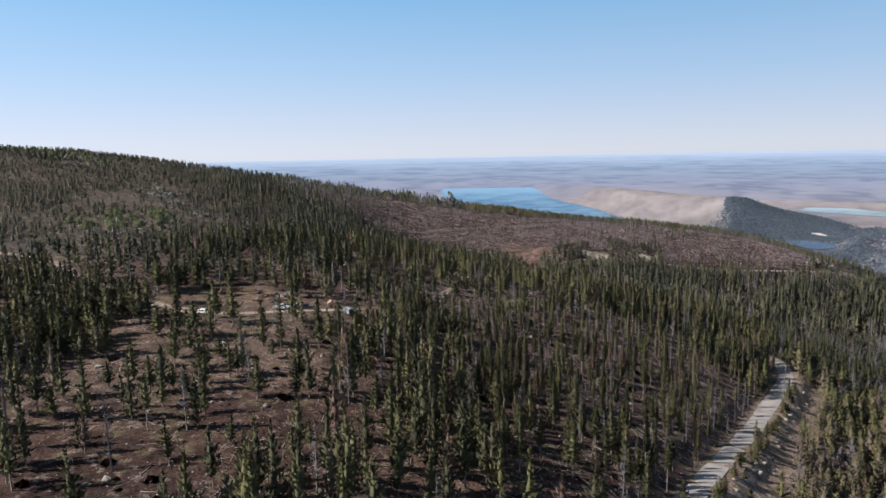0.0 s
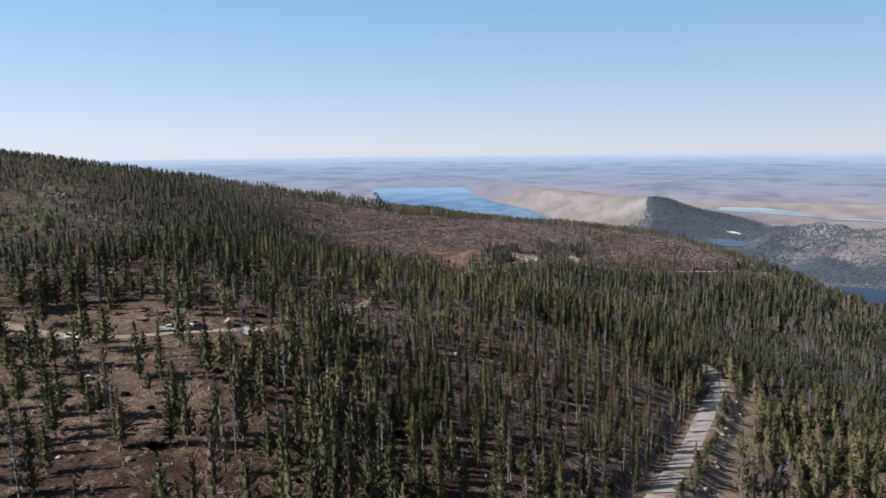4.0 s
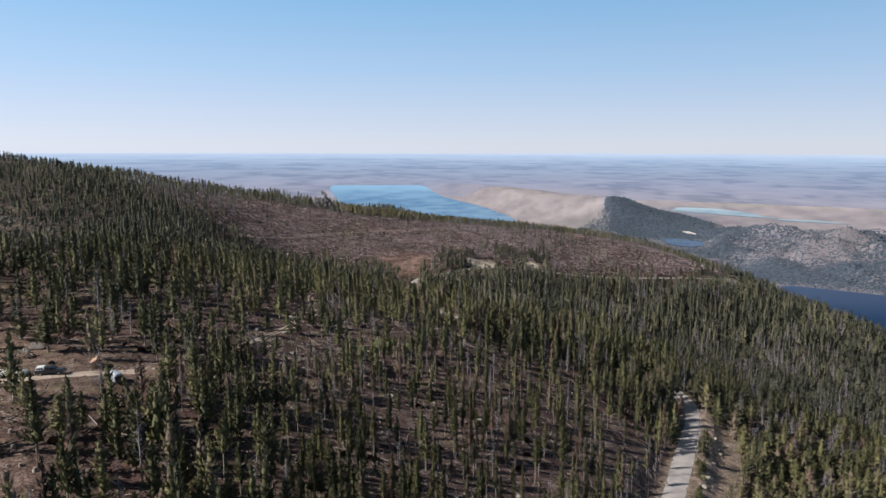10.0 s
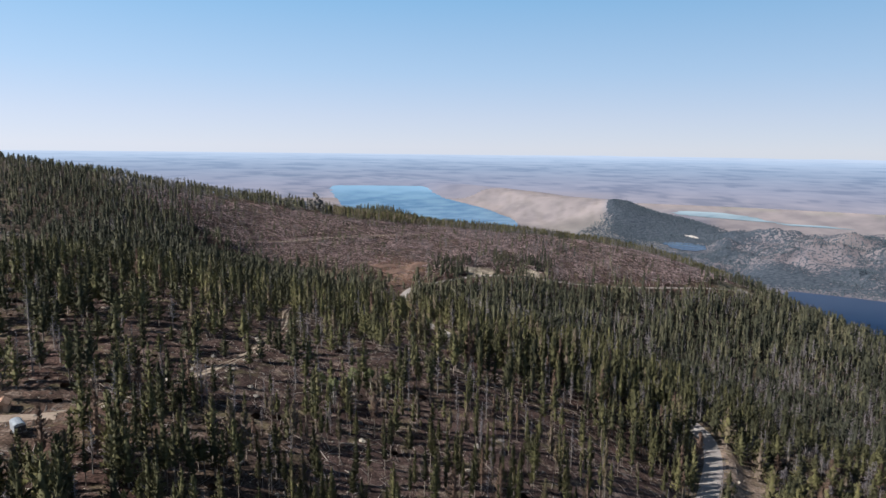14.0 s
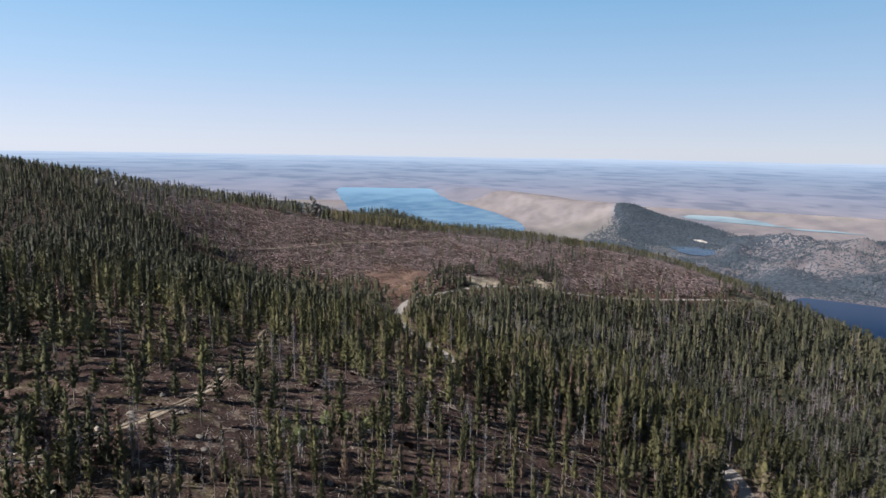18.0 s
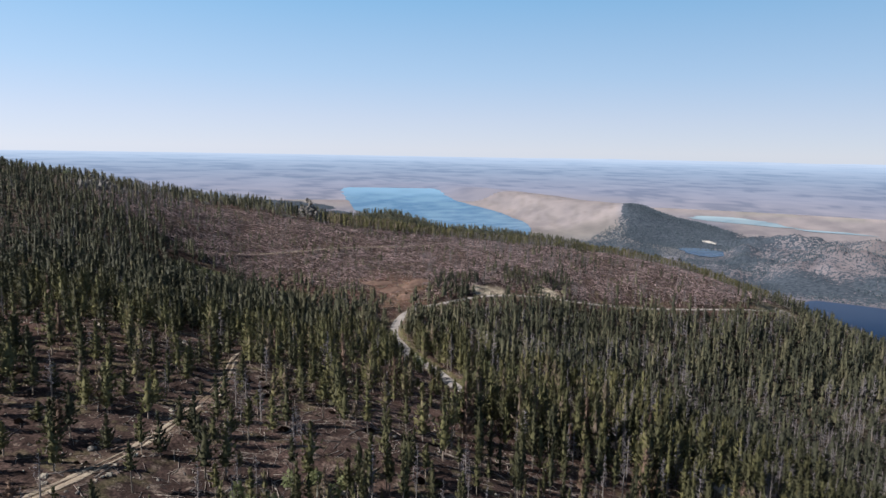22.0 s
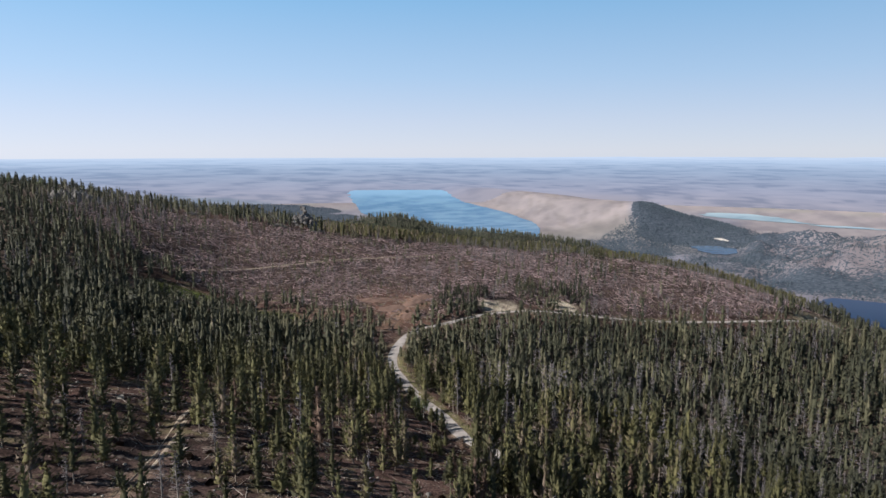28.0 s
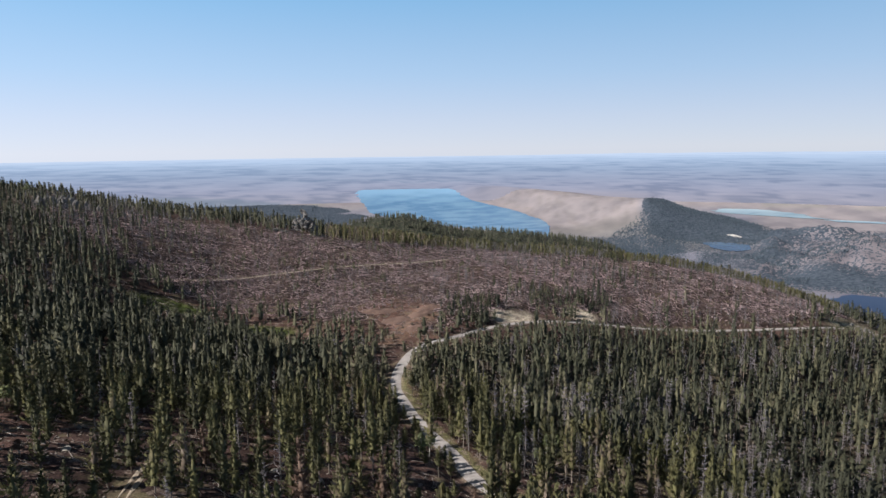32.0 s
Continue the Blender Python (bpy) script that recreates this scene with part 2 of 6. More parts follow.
# camera's place in mid-flight; the far land is shrunk about it to fit the view
REF_EYE = np.array((25.0, 97.0, 100.0))


def table(x, y):
    """Ground height between the posts, smoothly."""
    x, y = np.clip(np.ravel(x), XS[0], XS[-1]), np.clip(np.ravel(y), YS[0], YS[-1])
    m = np.gradient(POSTS, XS, axis=1)
    i = np.clip(np.searchsorted(XS, x) - 1, 0, len(XS) - 2)
    h = XS[i + 1] - XS[i]
    t = (x - XS[i]) / h
    r = ((2 * t**3 - 3 * t**2 + 1) * POSTS[:, i] + (t**3 - 2 * t * t + t) * h * m[:, i]
         + (3 * t * t - 2 * t**3) * POSTS[:, i + 1] + (t**3 - t * t) * h * m[:, i + 1])
    my = np.gradient(r, YS, axis=0)
    j = np.clip(np.searchsorted(YS, y) - 1, 0, len(YS) - 2)
    h = YS[j + 1] - YS[j]
    t, n = (y - YS[j]) / h, np.arange(len(x))
    return ((2 * t**3 - 3 * t**2 + 1) * r[j, n] + (t**3 - 2 * t * t + t) * h * my[j, n]
            + (3 * t * t - 2 * t**3) * r[j + 1, n] + (t**3 - t * t) * h * my[j + 1, n])


def lattice(ix, iy, seed):
    v = np.sin(ix * 127.1 + iy * 311.7 + seed * 74.7) * 43758.5453
    return v - np.floor(v)


def vnoise(x, y, size, seed=0):
    """Smooth noise from -1 to 1 with features of that size in metres."""
    x, y = np.asarray(x, float) / size, np.asarray(y, float) / size
    ix, iy = np.floor(x), np.floor(y)
    fx, fy = x - ix, y - iy
    fx, fy = fx * fx * (3 - 2 * fx), fy * fy * (3 - 2 * fy)
    a, b = lattice(ix, iy, seed), lattice(ix + 1, iy, seed)
    c, d = lattice(ix, iy + 1, seed), lattice(ix + 1, iy + 1, seed)
    return 2 * (a + (b - a) * fx + (c - a) * fy + (a - b - c + d) * fx * fy) - 1


def smooth(v, lo, hi):
    t = np.clip((np.asarray(v, float) - lo) / (hi - lo), 0, 1)
    return t * t * (3 - 2 * t)


def along(points, step):
    """Points at even steps along a line smoothed through the given ones."""
    p = np.array(points, float)
    for _ in range(3):
        q = np.empty((2 * len(p) - 2, p.shape[1]))
        q[0::2], q[1::2] = 0.75 * p[:-1] + 0.25 * p[1:], 0.25 * p[:-1] + 0.75 * p[1:]
        p = np.vstack((p[:1], q, p[-1:]))
    s = np.concatenate(([0], np.cumsum(np.linalg.norm(np.diff(p, axis=0), axis=1))))
    u = np.linspace(0, s[-1], max(3, int(s[-1] / step)))
    return np.stack([np.interp(u, s, p[:, k]) for k in range(p.shape[1])], 1)


def near_line(x, y, line):
    """Distance to a line of points and the index of the nearest one."""
    best, which = np.full(len(x), 1e9), np.zeros(len(x), int)
    for k, (a, b) in enumerate(line[:, :2]):
        d = (x - a) ** 2 + (y - b) ** 2
        w = d < best
        best[w], which[w] = d[w], k
    return np.sqrt(best), which


# centre lines: gravel road down the valley and along the spur, sandy tracks
ROAD = along([(20, 90), (53, 133), (63, 148), (76, 166), (88, 182), (103, 204), (118, 226), (134, 248), (141, 264), (141, 280),
              (130, 298), (108, 312), (84, 322), (71, 336), (68, 350), (63, 367), (59, 381), (56, 398), (54, 409), (55, 424), (58, 437),
              (62, 450), (69, 461), (84, 470), (98, 481), (113, 490), (146, 502), (170, 506), (205, 512), (245, 515), (294, 521), (335, 534), (380, 530)], 3.0)
TRACK = along([(-30, 203), (-22, 212), (-13, 224), (-6, 237), (-1, 248), (3, 265), (5, 286), (4, 300), (3, 316), (5, 330)], 2.0)
CAMP_TRACK = along([(-190, 268), (-172, 263), (-160, 254), (-140, 236), (-120, 216), (-98, 200), (-87, 195), (-77, 191), (-64, 191), (-50, 196), (-40, 200), (-29, 203)], 2.0)
UPPER_TRACK = along([(-66, 505), (-40, 530), (-9, 558), (30, 572), (72, 580), (95, 590)], 3.0)


def level(line, passes):
    z = table(line[:, 0], line[:, 1])
    for _ in range(passes):
        z[1:-1] = (z[:-2] + 2 * z[1:-1] + z[2:]) / 4
    return z


WAYS = [(ROAD, level(ROAD, 60), 3.1), (TRACK, level(TRACK, 12), 0.9), (CAMP_TRACK, level(CAMP_TRACK, 12), 1.6), (UPPER_TRACK, level(UPPER_TRACK, 10), 2.2)]


def land(x, y):
    """True ground height anywhere: the mountain, its slopes, and the plain with its hills."""
    x, y = np.ravel(np.asarray(x, float)), np.ravel(np.asarray(y, float))
    z = table(x, y)
    east, north, west = np.maximum(0, x - 420), np.maximum(0, y - 720), np.maximum(0, -430 - x)
    s = np.hypot(east, 0.9 * north)
    z = z + 0.12 * west * (y < 700)
    fall = np.sin(np.clip(s / 850, 0, 1) * np.pi / 2)
    z = z + (PLAIN - z) * fall
    # wooded ridge behind the spur
    z += np.interp(x, [-500, -60, 60, 120, 220, 300, 410, 500, 650, 850], [150, 312, 342, 342, 314, 312, 300, 288, 222, 60]) * np.exp(-((y - 1450) / 260) ** 2) * (x > -500) * (x < 850)
    dx, dy = x - REF_EYE[0], y - REF_EYE[1]
    dist, az = np.hypot(dx, dy), np.degrees(np.arctan2(dx, dy))
    # dry ridge beyond the lake, ending in a wooded hill
    crest = np.interp(az, [7, 9, 12, 16, 20, 23.7, 27, 30, 33], [9000, 8000, 6900, 5700, 5000, 4600, 4500, 4450, 4400])
    tall = np.interp(az, [7, 9, 12, 16, 20, 22.5, 23.7, 25, 27.5, 30, 33], [0, 45, 85, 125, 142, 154, 160, 150, 104, 58, 0])
    span = np.where(dist < crest, np.interp(az, [8, 12, 16, 24, 27], [420, 700, 800, 700, 480]), np.interp(az, [16, 24, 28], [1500, 800, 420]))
    swell = np.maximum(0, np.exp(-((dist - crest) / span) ** 2) - 0.07) / 0.93
    z += tall * swell * (1 + 0.12 * vnoise(x, y, 300, 3))
    # rough wooded knolls round the near lake
    rough = smooth(az, 29, 34) * (1 - smooth(az, 60, 75)) * smooth(dist, 2650, 2900) * (1 - smooth(dist, 3900, 4700))
    rough *= 1 - np.exp(-((az - 30.2) / 2.4) ** 4 - ((dist - 3500) / 300) ** 4)
    z += rough * (48 + 40 * vnoise(x, y, 420, 5) + 32 * vnoise(x, y, 150, 6) + 24 * vnoise(x, y, 75, 7) + 9 * vnoise(x, y, 38, 9))
    z += 95 * np.exp(-((az - 41.5) / 3.2) ** 2 - ((dist - 3450) / 330) ** 2) * (1 + 0.3 * vnoise(x, y, 90, 8))
    # unevenness
    close = 1 - smooth(dist, 700, 1200)
    z += close * (1.1 * vnoise(x, y, 38, 1) + 0.5 * vnoise(x, y, 13, 2) + 0.22 * vnoise(x, y, 5, 4))
    # the camp's yard is graded flat, roads cut into the slope
    yard = np.exp(-(((x + 62) / 34) ** 2 + ((y - 199) / 16) ** 2) ** 2)
    z += yard * (51.5 - z) * 0.85
    local = dist < 900
    for line, zz, half in WAYS:
        d, k = near_line(x[local], y[local], line)
        w = 1 - smooth(d, half + 0.6, half + 7)
        zl = z[local]
        z[local] = zl + (zz[k] - zl) * w
    return z


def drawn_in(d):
    """The wide plain is drawn in beyond 3 km to fit the camera's view, so that its skyline lies within 5 km."""
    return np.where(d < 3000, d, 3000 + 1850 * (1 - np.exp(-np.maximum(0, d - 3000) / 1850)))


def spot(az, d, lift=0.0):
    """A place on the land by bearing and true distance from the reference eye, pulled in along its sight line to fit
    the view.
    """
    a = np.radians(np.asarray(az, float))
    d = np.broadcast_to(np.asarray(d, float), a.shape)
    x, y = REF_EYE[0] + d * np.sin(a), REF_EYE[1] + d * np.cos(a)
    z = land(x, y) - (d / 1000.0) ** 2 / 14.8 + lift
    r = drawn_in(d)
    return np.stack([REF_EYE[0] + r * np.sin(a), REF_EYE[1] + r * np.cos(a), REF_EYE[2] + (z - REF_EYE[2]) * r / np.maximum(d, 1)], -1)


def ground_z(x, y):
    return float(land(np.array([x]), np.array([y]))[0])


def mesh_from(name, verts, faces, mats, mat_index=None, flat=True):
    me = bpy.data.meshes.new(name)
    v = np.asarray(verts, np.float32)
    f = np.asarray(faces, np.int32)
    me.vertices.add(len(v))
    me.vertices.foreach_set("co", v.ravel())
    k = f.shape[1]
    me.loops.add(f.size)
    me.loops.foreach_set("vertex_index", f.ravel())
    me.polygons.add(len(f))
    me.polygons.foreach_set("loop_start", np.arange(0, f.size, k, dtype=np.int32))
    if mat_index is not None:
        me.polygons.foreach_set("material_index", np.asarray(mat_index, np.int32))
    for m in mats:
        me.materials.append(m)
    me.update(calc_edges=True)
    if not flat:
        me.polygons.foreach_set("use_smooth", np.ones(len(f), bool))
    return me


def paint(me, name, values):
    v = np.asarray(values, np.float32)
    if v.ndim == 1:
        me.attributes.new(name, "FLOAT", "POINT").data.foreach_set("value", v)
    else:
        c = np.ones((len(v), 4), np.float32)
        c[:, :3] = v
        me.attributes.new(name, "FLOAT_COLOR", "POINT").data.foreach_set("color", c.ravel())


def cut_zone(x, y):
    """The logged slope above the road: 1 inside."""
    low = np.interp(x, [-160, -110, -75, -20, 20, 62, 84, 113, 146, 205, 294, 340], [572, 538, 522, 500, 492, 462, 474, 494, 506, 515, 524, 545])
    top = np.interp(x, [-110, -60, -20, 20, 80, 150, 230, 300, 340], [612, 622, 630, 628, 632, 628, 618, 598, 575])
    wob = 7 * vnoise(x, y, 30, 11)
    return smooth(y + wob, low - 2, low + 8) * (1 - smooth(y + wob, top - 8, top + 12)) * smooth(x + 2 * wob, -165, -120) * (1 - smooth(x, 322, 345))


def crest_fringe(x, y):
    """The band of young trees along the top of the logged slope."""
    top = np.interp(x, [-110, -60, -20, 20, 80, 150, 230, 300, 340], [612, 622, 630, 628, 632, 628, 618, 598, 575])
    return smooth(y + 4 * vnoise(x, y, 14, 12), top - 14, top - 5) * (1 - smooth(y, top + 22, top + 34)) * smooth(x, -20, 20) * (1 - smooth(x, 335, 360))


def lump(x, y, cx, cy, rx, ry, soft=0.5):
    d = np.hypot((x - cx) / rx, (y - cy) / ry) + 0.22 * vnoise(x, y, 9, 21) + 0.15 * vnoise(x, y, 3.5, 22)
    return 1 - smooth(d, 1 - soft, 1 + soft * 0.4)


def soil(x, y, dist, az):
    """Base colour of bare ground, sage, woods and fields, with some haze and shade painted in."""
    n = len(x)
    col = np.empty((n, 3))
    col[:] = (0.106, 0.064, 0.056)

    def lay(c, w):
        col[:] = col + (np.array(c) - col) * np.clip(w, 0, 1)[:, None]
    lay((0.075, 0.044, 0.038), 0.8 * smooth(vnoise(x, y, 26, 31), 0.0, 0.6))
    lay((0.12, 0.095, 0.055), 0.5 * smooth(vnoise(x, y, 34, 32), 0.25, 0.7))
    lay((0.158, 0.112, 0.090), lump(x, y, -72, 196, 52, 34))
    lay((0.100, 0.072, 0.070), 0.75 * lump(x, y, 62, 190, 75, 70, 0.6))
    lay((0.156, 0.112, 0.095), 0.8 * lump(x, y, -78, 158, 62, 34))
    # round the sandy track, litter and tree shade are both put into the colour
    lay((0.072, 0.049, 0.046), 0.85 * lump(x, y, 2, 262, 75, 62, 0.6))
    lay((0.105, 0.088, 0.076), 0.8 * smooth(-x, 90, 140) * smooth(y, 225, 280))
    # logged slope: shade between the slash is put into this darker soil
    lay((0.068, 0.046, 0.043), cut_zone(x, y))
    lay((0.12, 0.084, 0.076), 0.7 * cut_zone(x, y) * smooth(vnoise(x, y, 9, 33), 0.15, 0.6))
    lay((0.165, 0.094, 0.076), lump(x, y, 58, 492, 25, 30) * 0.95)
    lay((0.31, 0.198, 0.145), np.maximum(lump(x, y, 70, 494, 9, 9), np.maximum(lump(x, y, 62, 480, 7, 10), lump(x, y, 54, 465, 7, 8))) * 0.85)
    lay((0.60, 0.52, 0.42), lump(x, y, 118, 497, 16, 7))
    lay((0.60, 0.52, 0.42), lump(x, y, 155, 512, 9, 6))
    lay((0.30, 0.27, 0.19), lump(x, y, 330, 535, 20, 12))
    lay((0.10, 0.13, 0.036), 0.95 * lump(x, y, -46, 489, 17, 9))
    lay((0.10, 0.13, 0.036), 0.95 * lump(x, y, 1, 474, 15, 8))
    d, _ = near_line(x, y, ROAD)
    lay((0.27, 0.215, 0.17), 0.85 * (1 - smooth(d, np.interp(y, [300, 340], [3.0, 2.5]), np.interp(y, [300, 340], [5.2, 3.6]))))
    # mown green verge on the spur side
    verge = (d > 2.3) & (d < 4.6) & (y > 330) & (y < 430) & (x > np.interp(y, ROAD[100:160, 1], ROAD[100:160, 0]))
    lay((0.135, 0.135, 0.062), 0.8 * verge)
    d, _ = near_line(x, y, CAMP_TRACK)
    lay((0.34, 0.262, 0.212), 0.8 * (1 - smooth(d + 0.8 * vnoise(x, y, 5, 94), 1.6, 3.8)) * (1 - smooth(x, -74, -62)))
    d, _ = near_line(x, y, TRACK)
    lay((0.21, 0.155, 0.122), 0.5 * (1 - smooth(d + 0.8 * vnoise(x, y, 4, 93), 1.4, 3.4)))
    side = smooth(x - np.interp(y, ROAD[:60, 1], ROAD[:60, 0]), 4, 7) * (1 - smooth(x - np.interp(y, ROAD[:60, 1], ROAD[:60, 0]), 20, 27)) * (y < 262) * (y > 100)
    lay((0.37, 0.285, 0.235), 0.95 * side)
    # darker floor colour under the closest stands
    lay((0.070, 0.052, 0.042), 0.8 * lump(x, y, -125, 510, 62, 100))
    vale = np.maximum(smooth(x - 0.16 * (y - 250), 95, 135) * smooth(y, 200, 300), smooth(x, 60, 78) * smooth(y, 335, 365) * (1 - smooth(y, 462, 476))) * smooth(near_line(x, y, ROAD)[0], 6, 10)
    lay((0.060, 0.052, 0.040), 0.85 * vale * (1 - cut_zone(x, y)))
    # the plain and what lies on it, blue-grey haze painted into the colours
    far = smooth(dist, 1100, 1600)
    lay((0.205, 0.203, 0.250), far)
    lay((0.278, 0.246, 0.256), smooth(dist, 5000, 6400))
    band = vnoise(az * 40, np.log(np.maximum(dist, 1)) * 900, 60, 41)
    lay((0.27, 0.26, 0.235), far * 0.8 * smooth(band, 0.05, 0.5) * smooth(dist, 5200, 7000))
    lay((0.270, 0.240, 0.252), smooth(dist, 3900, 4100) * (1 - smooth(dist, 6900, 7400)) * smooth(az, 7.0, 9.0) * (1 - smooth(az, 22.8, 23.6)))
    # shade of gullies on the dry ridge, painted as darker streaks without relief
    gully_shade = smooth(vnoise(az * 30 + dist * 0.02, dist * 0.03, 9, 53) + 0.8 * vnoise(az * 30 + dist * 0.03, dist * 0.03, 3.5, 55), 0.05, 0.8)
    lay((0.20, 0.178, 0.18), 0.5 * gully_shade * smooth(dist, 3900, 4200) * (1 - smooth(dist, 6400, 7000)) * smooth(az, 8.0, 10.0) * (1 - smooth(az, 22.8, 23.6)))
    lay((0.195, 0.180, 0.172), 0.75 * smooth(dist, 3300, 3500) * (1 - smooth(dist, 4000, 4400)) * smooth(az, 12, 17) * (1 - smooth(az, 29, 36)))
    edge = 23.6 - 2.4 * smooth(4330 - dist, 0, 520) + 0.35 * vnoise(dist, az * 0, 130, 51) + 0.30 * vnoise(x, y, 70, 52)
    soft = 0.12 + 1.8 * smooth(4330 - dist, 0, 520)
    hill = smooth(az, edge - soft, edge + soft) * (1 - smooth(az + 0.0035 * (dist - 4450), 30.5, 32.5)) * smooth(dist, 3650, 3800) * (1 - smooth(dist, 4700, 4900))
    woods = np.maximum(np.zeros(n), hill * (0.95 - 0.45 * smooth(4330 - dist, 0, 220) * (1 - smooth(az, 23.4, 25.4))))
    rough = smooth(az, 27, 33) * smooth(dist, 2500, 2700) * (1 - smooth(dist, 3900, 4700))
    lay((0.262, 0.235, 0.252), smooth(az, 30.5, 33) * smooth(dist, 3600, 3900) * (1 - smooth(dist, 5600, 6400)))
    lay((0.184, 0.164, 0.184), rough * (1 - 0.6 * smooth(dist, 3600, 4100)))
    dome = np.exp(-((az - 41.5) / 2.6) ** 2 - ((dist - 3380) / 240) ** 2)
    woods = np.maximum(woods, rough * (0.555 + 0.08 * vnoise(x, y, 420, 61) + 0.09 * vnoise(x, y, 140, 62) - 0.17 * dome + 0.10 * (1 - smooth(dist, 2700, 3000))))
    woods = np.maximum(woods, 0.49 * smooth(dist, 3200, 3400) * (1 - smooth(dist, 4200, 4700)) * smooth(az, 21, 25) * (1 - smooth(az, 36, 40)))
    woods = np.maximum(woods, (0.60 + 0.12 * vnoise(x, y, 130, 69)) * smooth(dist, 2800, 3000) * (1 - smooth(dist + 120 * vnoise(x, y, 150, 70), 3700, 3900)) * smooth(az, 17.5, 20) * (1 - smooth(az, 26, 29)))
    woods = np.maximum(woods, (0.54 + 0.10 * vnoise(x, y, 130, 69)) * smooth(dist, 2700, 2900) * (1 - smooth(dist, 3330, 3420)) * smooth(az, 26, 28) * (1 - smooth(az, 33, 36)))
    lay((0.20, 0.175, 0.178), 0.8 * np.exp(-((az - 41.5) / 2.6) ** 2 - ((dist - 3380) / 240) ** 2) * (1 - 0.6 * smooth(vnoise(x, y, 60, 64), 0.1, 0.5)))
    beach = np.hypot((az - 30.45) / 0.62, (dist - (3905 - 55 * (az - 30.45))) / 40) + 0.45 * vnoise(x, y, 45, 66)
    lay((0.50, 0.47, 0.45), 1 - smooth(beach, 0.75, 1.05))
    shore = np.hypot((az - 30.0) / 2.15, (dist - 3590) / 165)
    lay((0.42, 0.38, 0.36), 0.8 * (1 - smooth(np.abs(shore - 1.0), 0.02, 0.09)) * (dist > 3600))
    wob = 300 * vnoise(x, y, 260, 67) + 160 * vnoise(x, y, 90, 68)
    woods = np.maximum(woods, 0.70 * smooth(dist + wob, 3600, 4000) * (1 - smooth(dist + 0.7 * wob + 175 * (az + 0.3), 5150, 5600)) * smooth(az + 0.004 * wob, -24, -14) * (1 - smooth(az + 0.004 * wob, -1.6, -0.2)))
    woods = np.maximum(woods, (0.52 + 0.10 * vnoise(x, y, 300, 65)) * smooth(dist, 1700, 2000) * (1 - smooth(dist, 3700, 4050)) * smooth(az, -30, -22) * (1 - smooth(az, 25, 29)))
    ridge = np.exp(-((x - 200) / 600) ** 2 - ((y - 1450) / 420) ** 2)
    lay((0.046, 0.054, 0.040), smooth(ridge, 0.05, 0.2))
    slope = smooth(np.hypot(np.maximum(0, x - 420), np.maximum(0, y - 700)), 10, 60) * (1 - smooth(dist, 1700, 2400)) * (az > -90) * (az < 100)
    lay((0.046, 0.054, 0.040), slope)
    woods = woods * smooth(beach, 0.85, 1.05)
    return col, np.where(dist > 1500, woods, 0)


def sheet():
    """One sheet of land from under the drone to the skyline, finest where it is passed."""
    az = np.concatenate((np.arange(-60, 60.01, 0.36), np.arange(66, 298, 4.0)))
    d = [4.0, 20.0, 40.0]
    while d[-1] < 640:
        d.append(d[-1] + 2.6)
    while d[-1] < 3000:
        d.append(d[-1] * 1.028)
    while d[-1] < 6500:
        d.append(d[-1] * 1.010)
    d = np.array(d)
    A, D = np.meshgrid(az, d)
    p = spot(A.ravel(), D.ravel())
    n, m = len(az), len(d)
    i, j = np.meshgrid(np.arange(n), np.arange(m - 1))
    i, j = i.ravel(), j.ravel()
    k = (i + 1) % n
    quads = np.stack([j * n + i, (j + 1) * n + i, (j + 1) * n + k, j * n + k], 1)[:, ::-1]
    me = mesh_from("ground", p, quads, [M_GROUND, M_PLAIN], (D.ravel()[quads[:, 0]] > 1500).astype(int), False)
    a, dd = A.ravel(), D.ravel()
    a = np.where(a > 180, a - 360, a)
    col, woods = soil(REF_EYE[0] + dd * np.sin(np.radians(a)), REF_EYE[1] + dd * np.cos(np.radians(a)), dd, a)
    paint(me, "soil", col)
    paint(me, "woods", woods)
    return tagged(new("ground", me), "rough forest floor sloping down to a dry open plain", "ground", kind="structure")


ground = sheet()


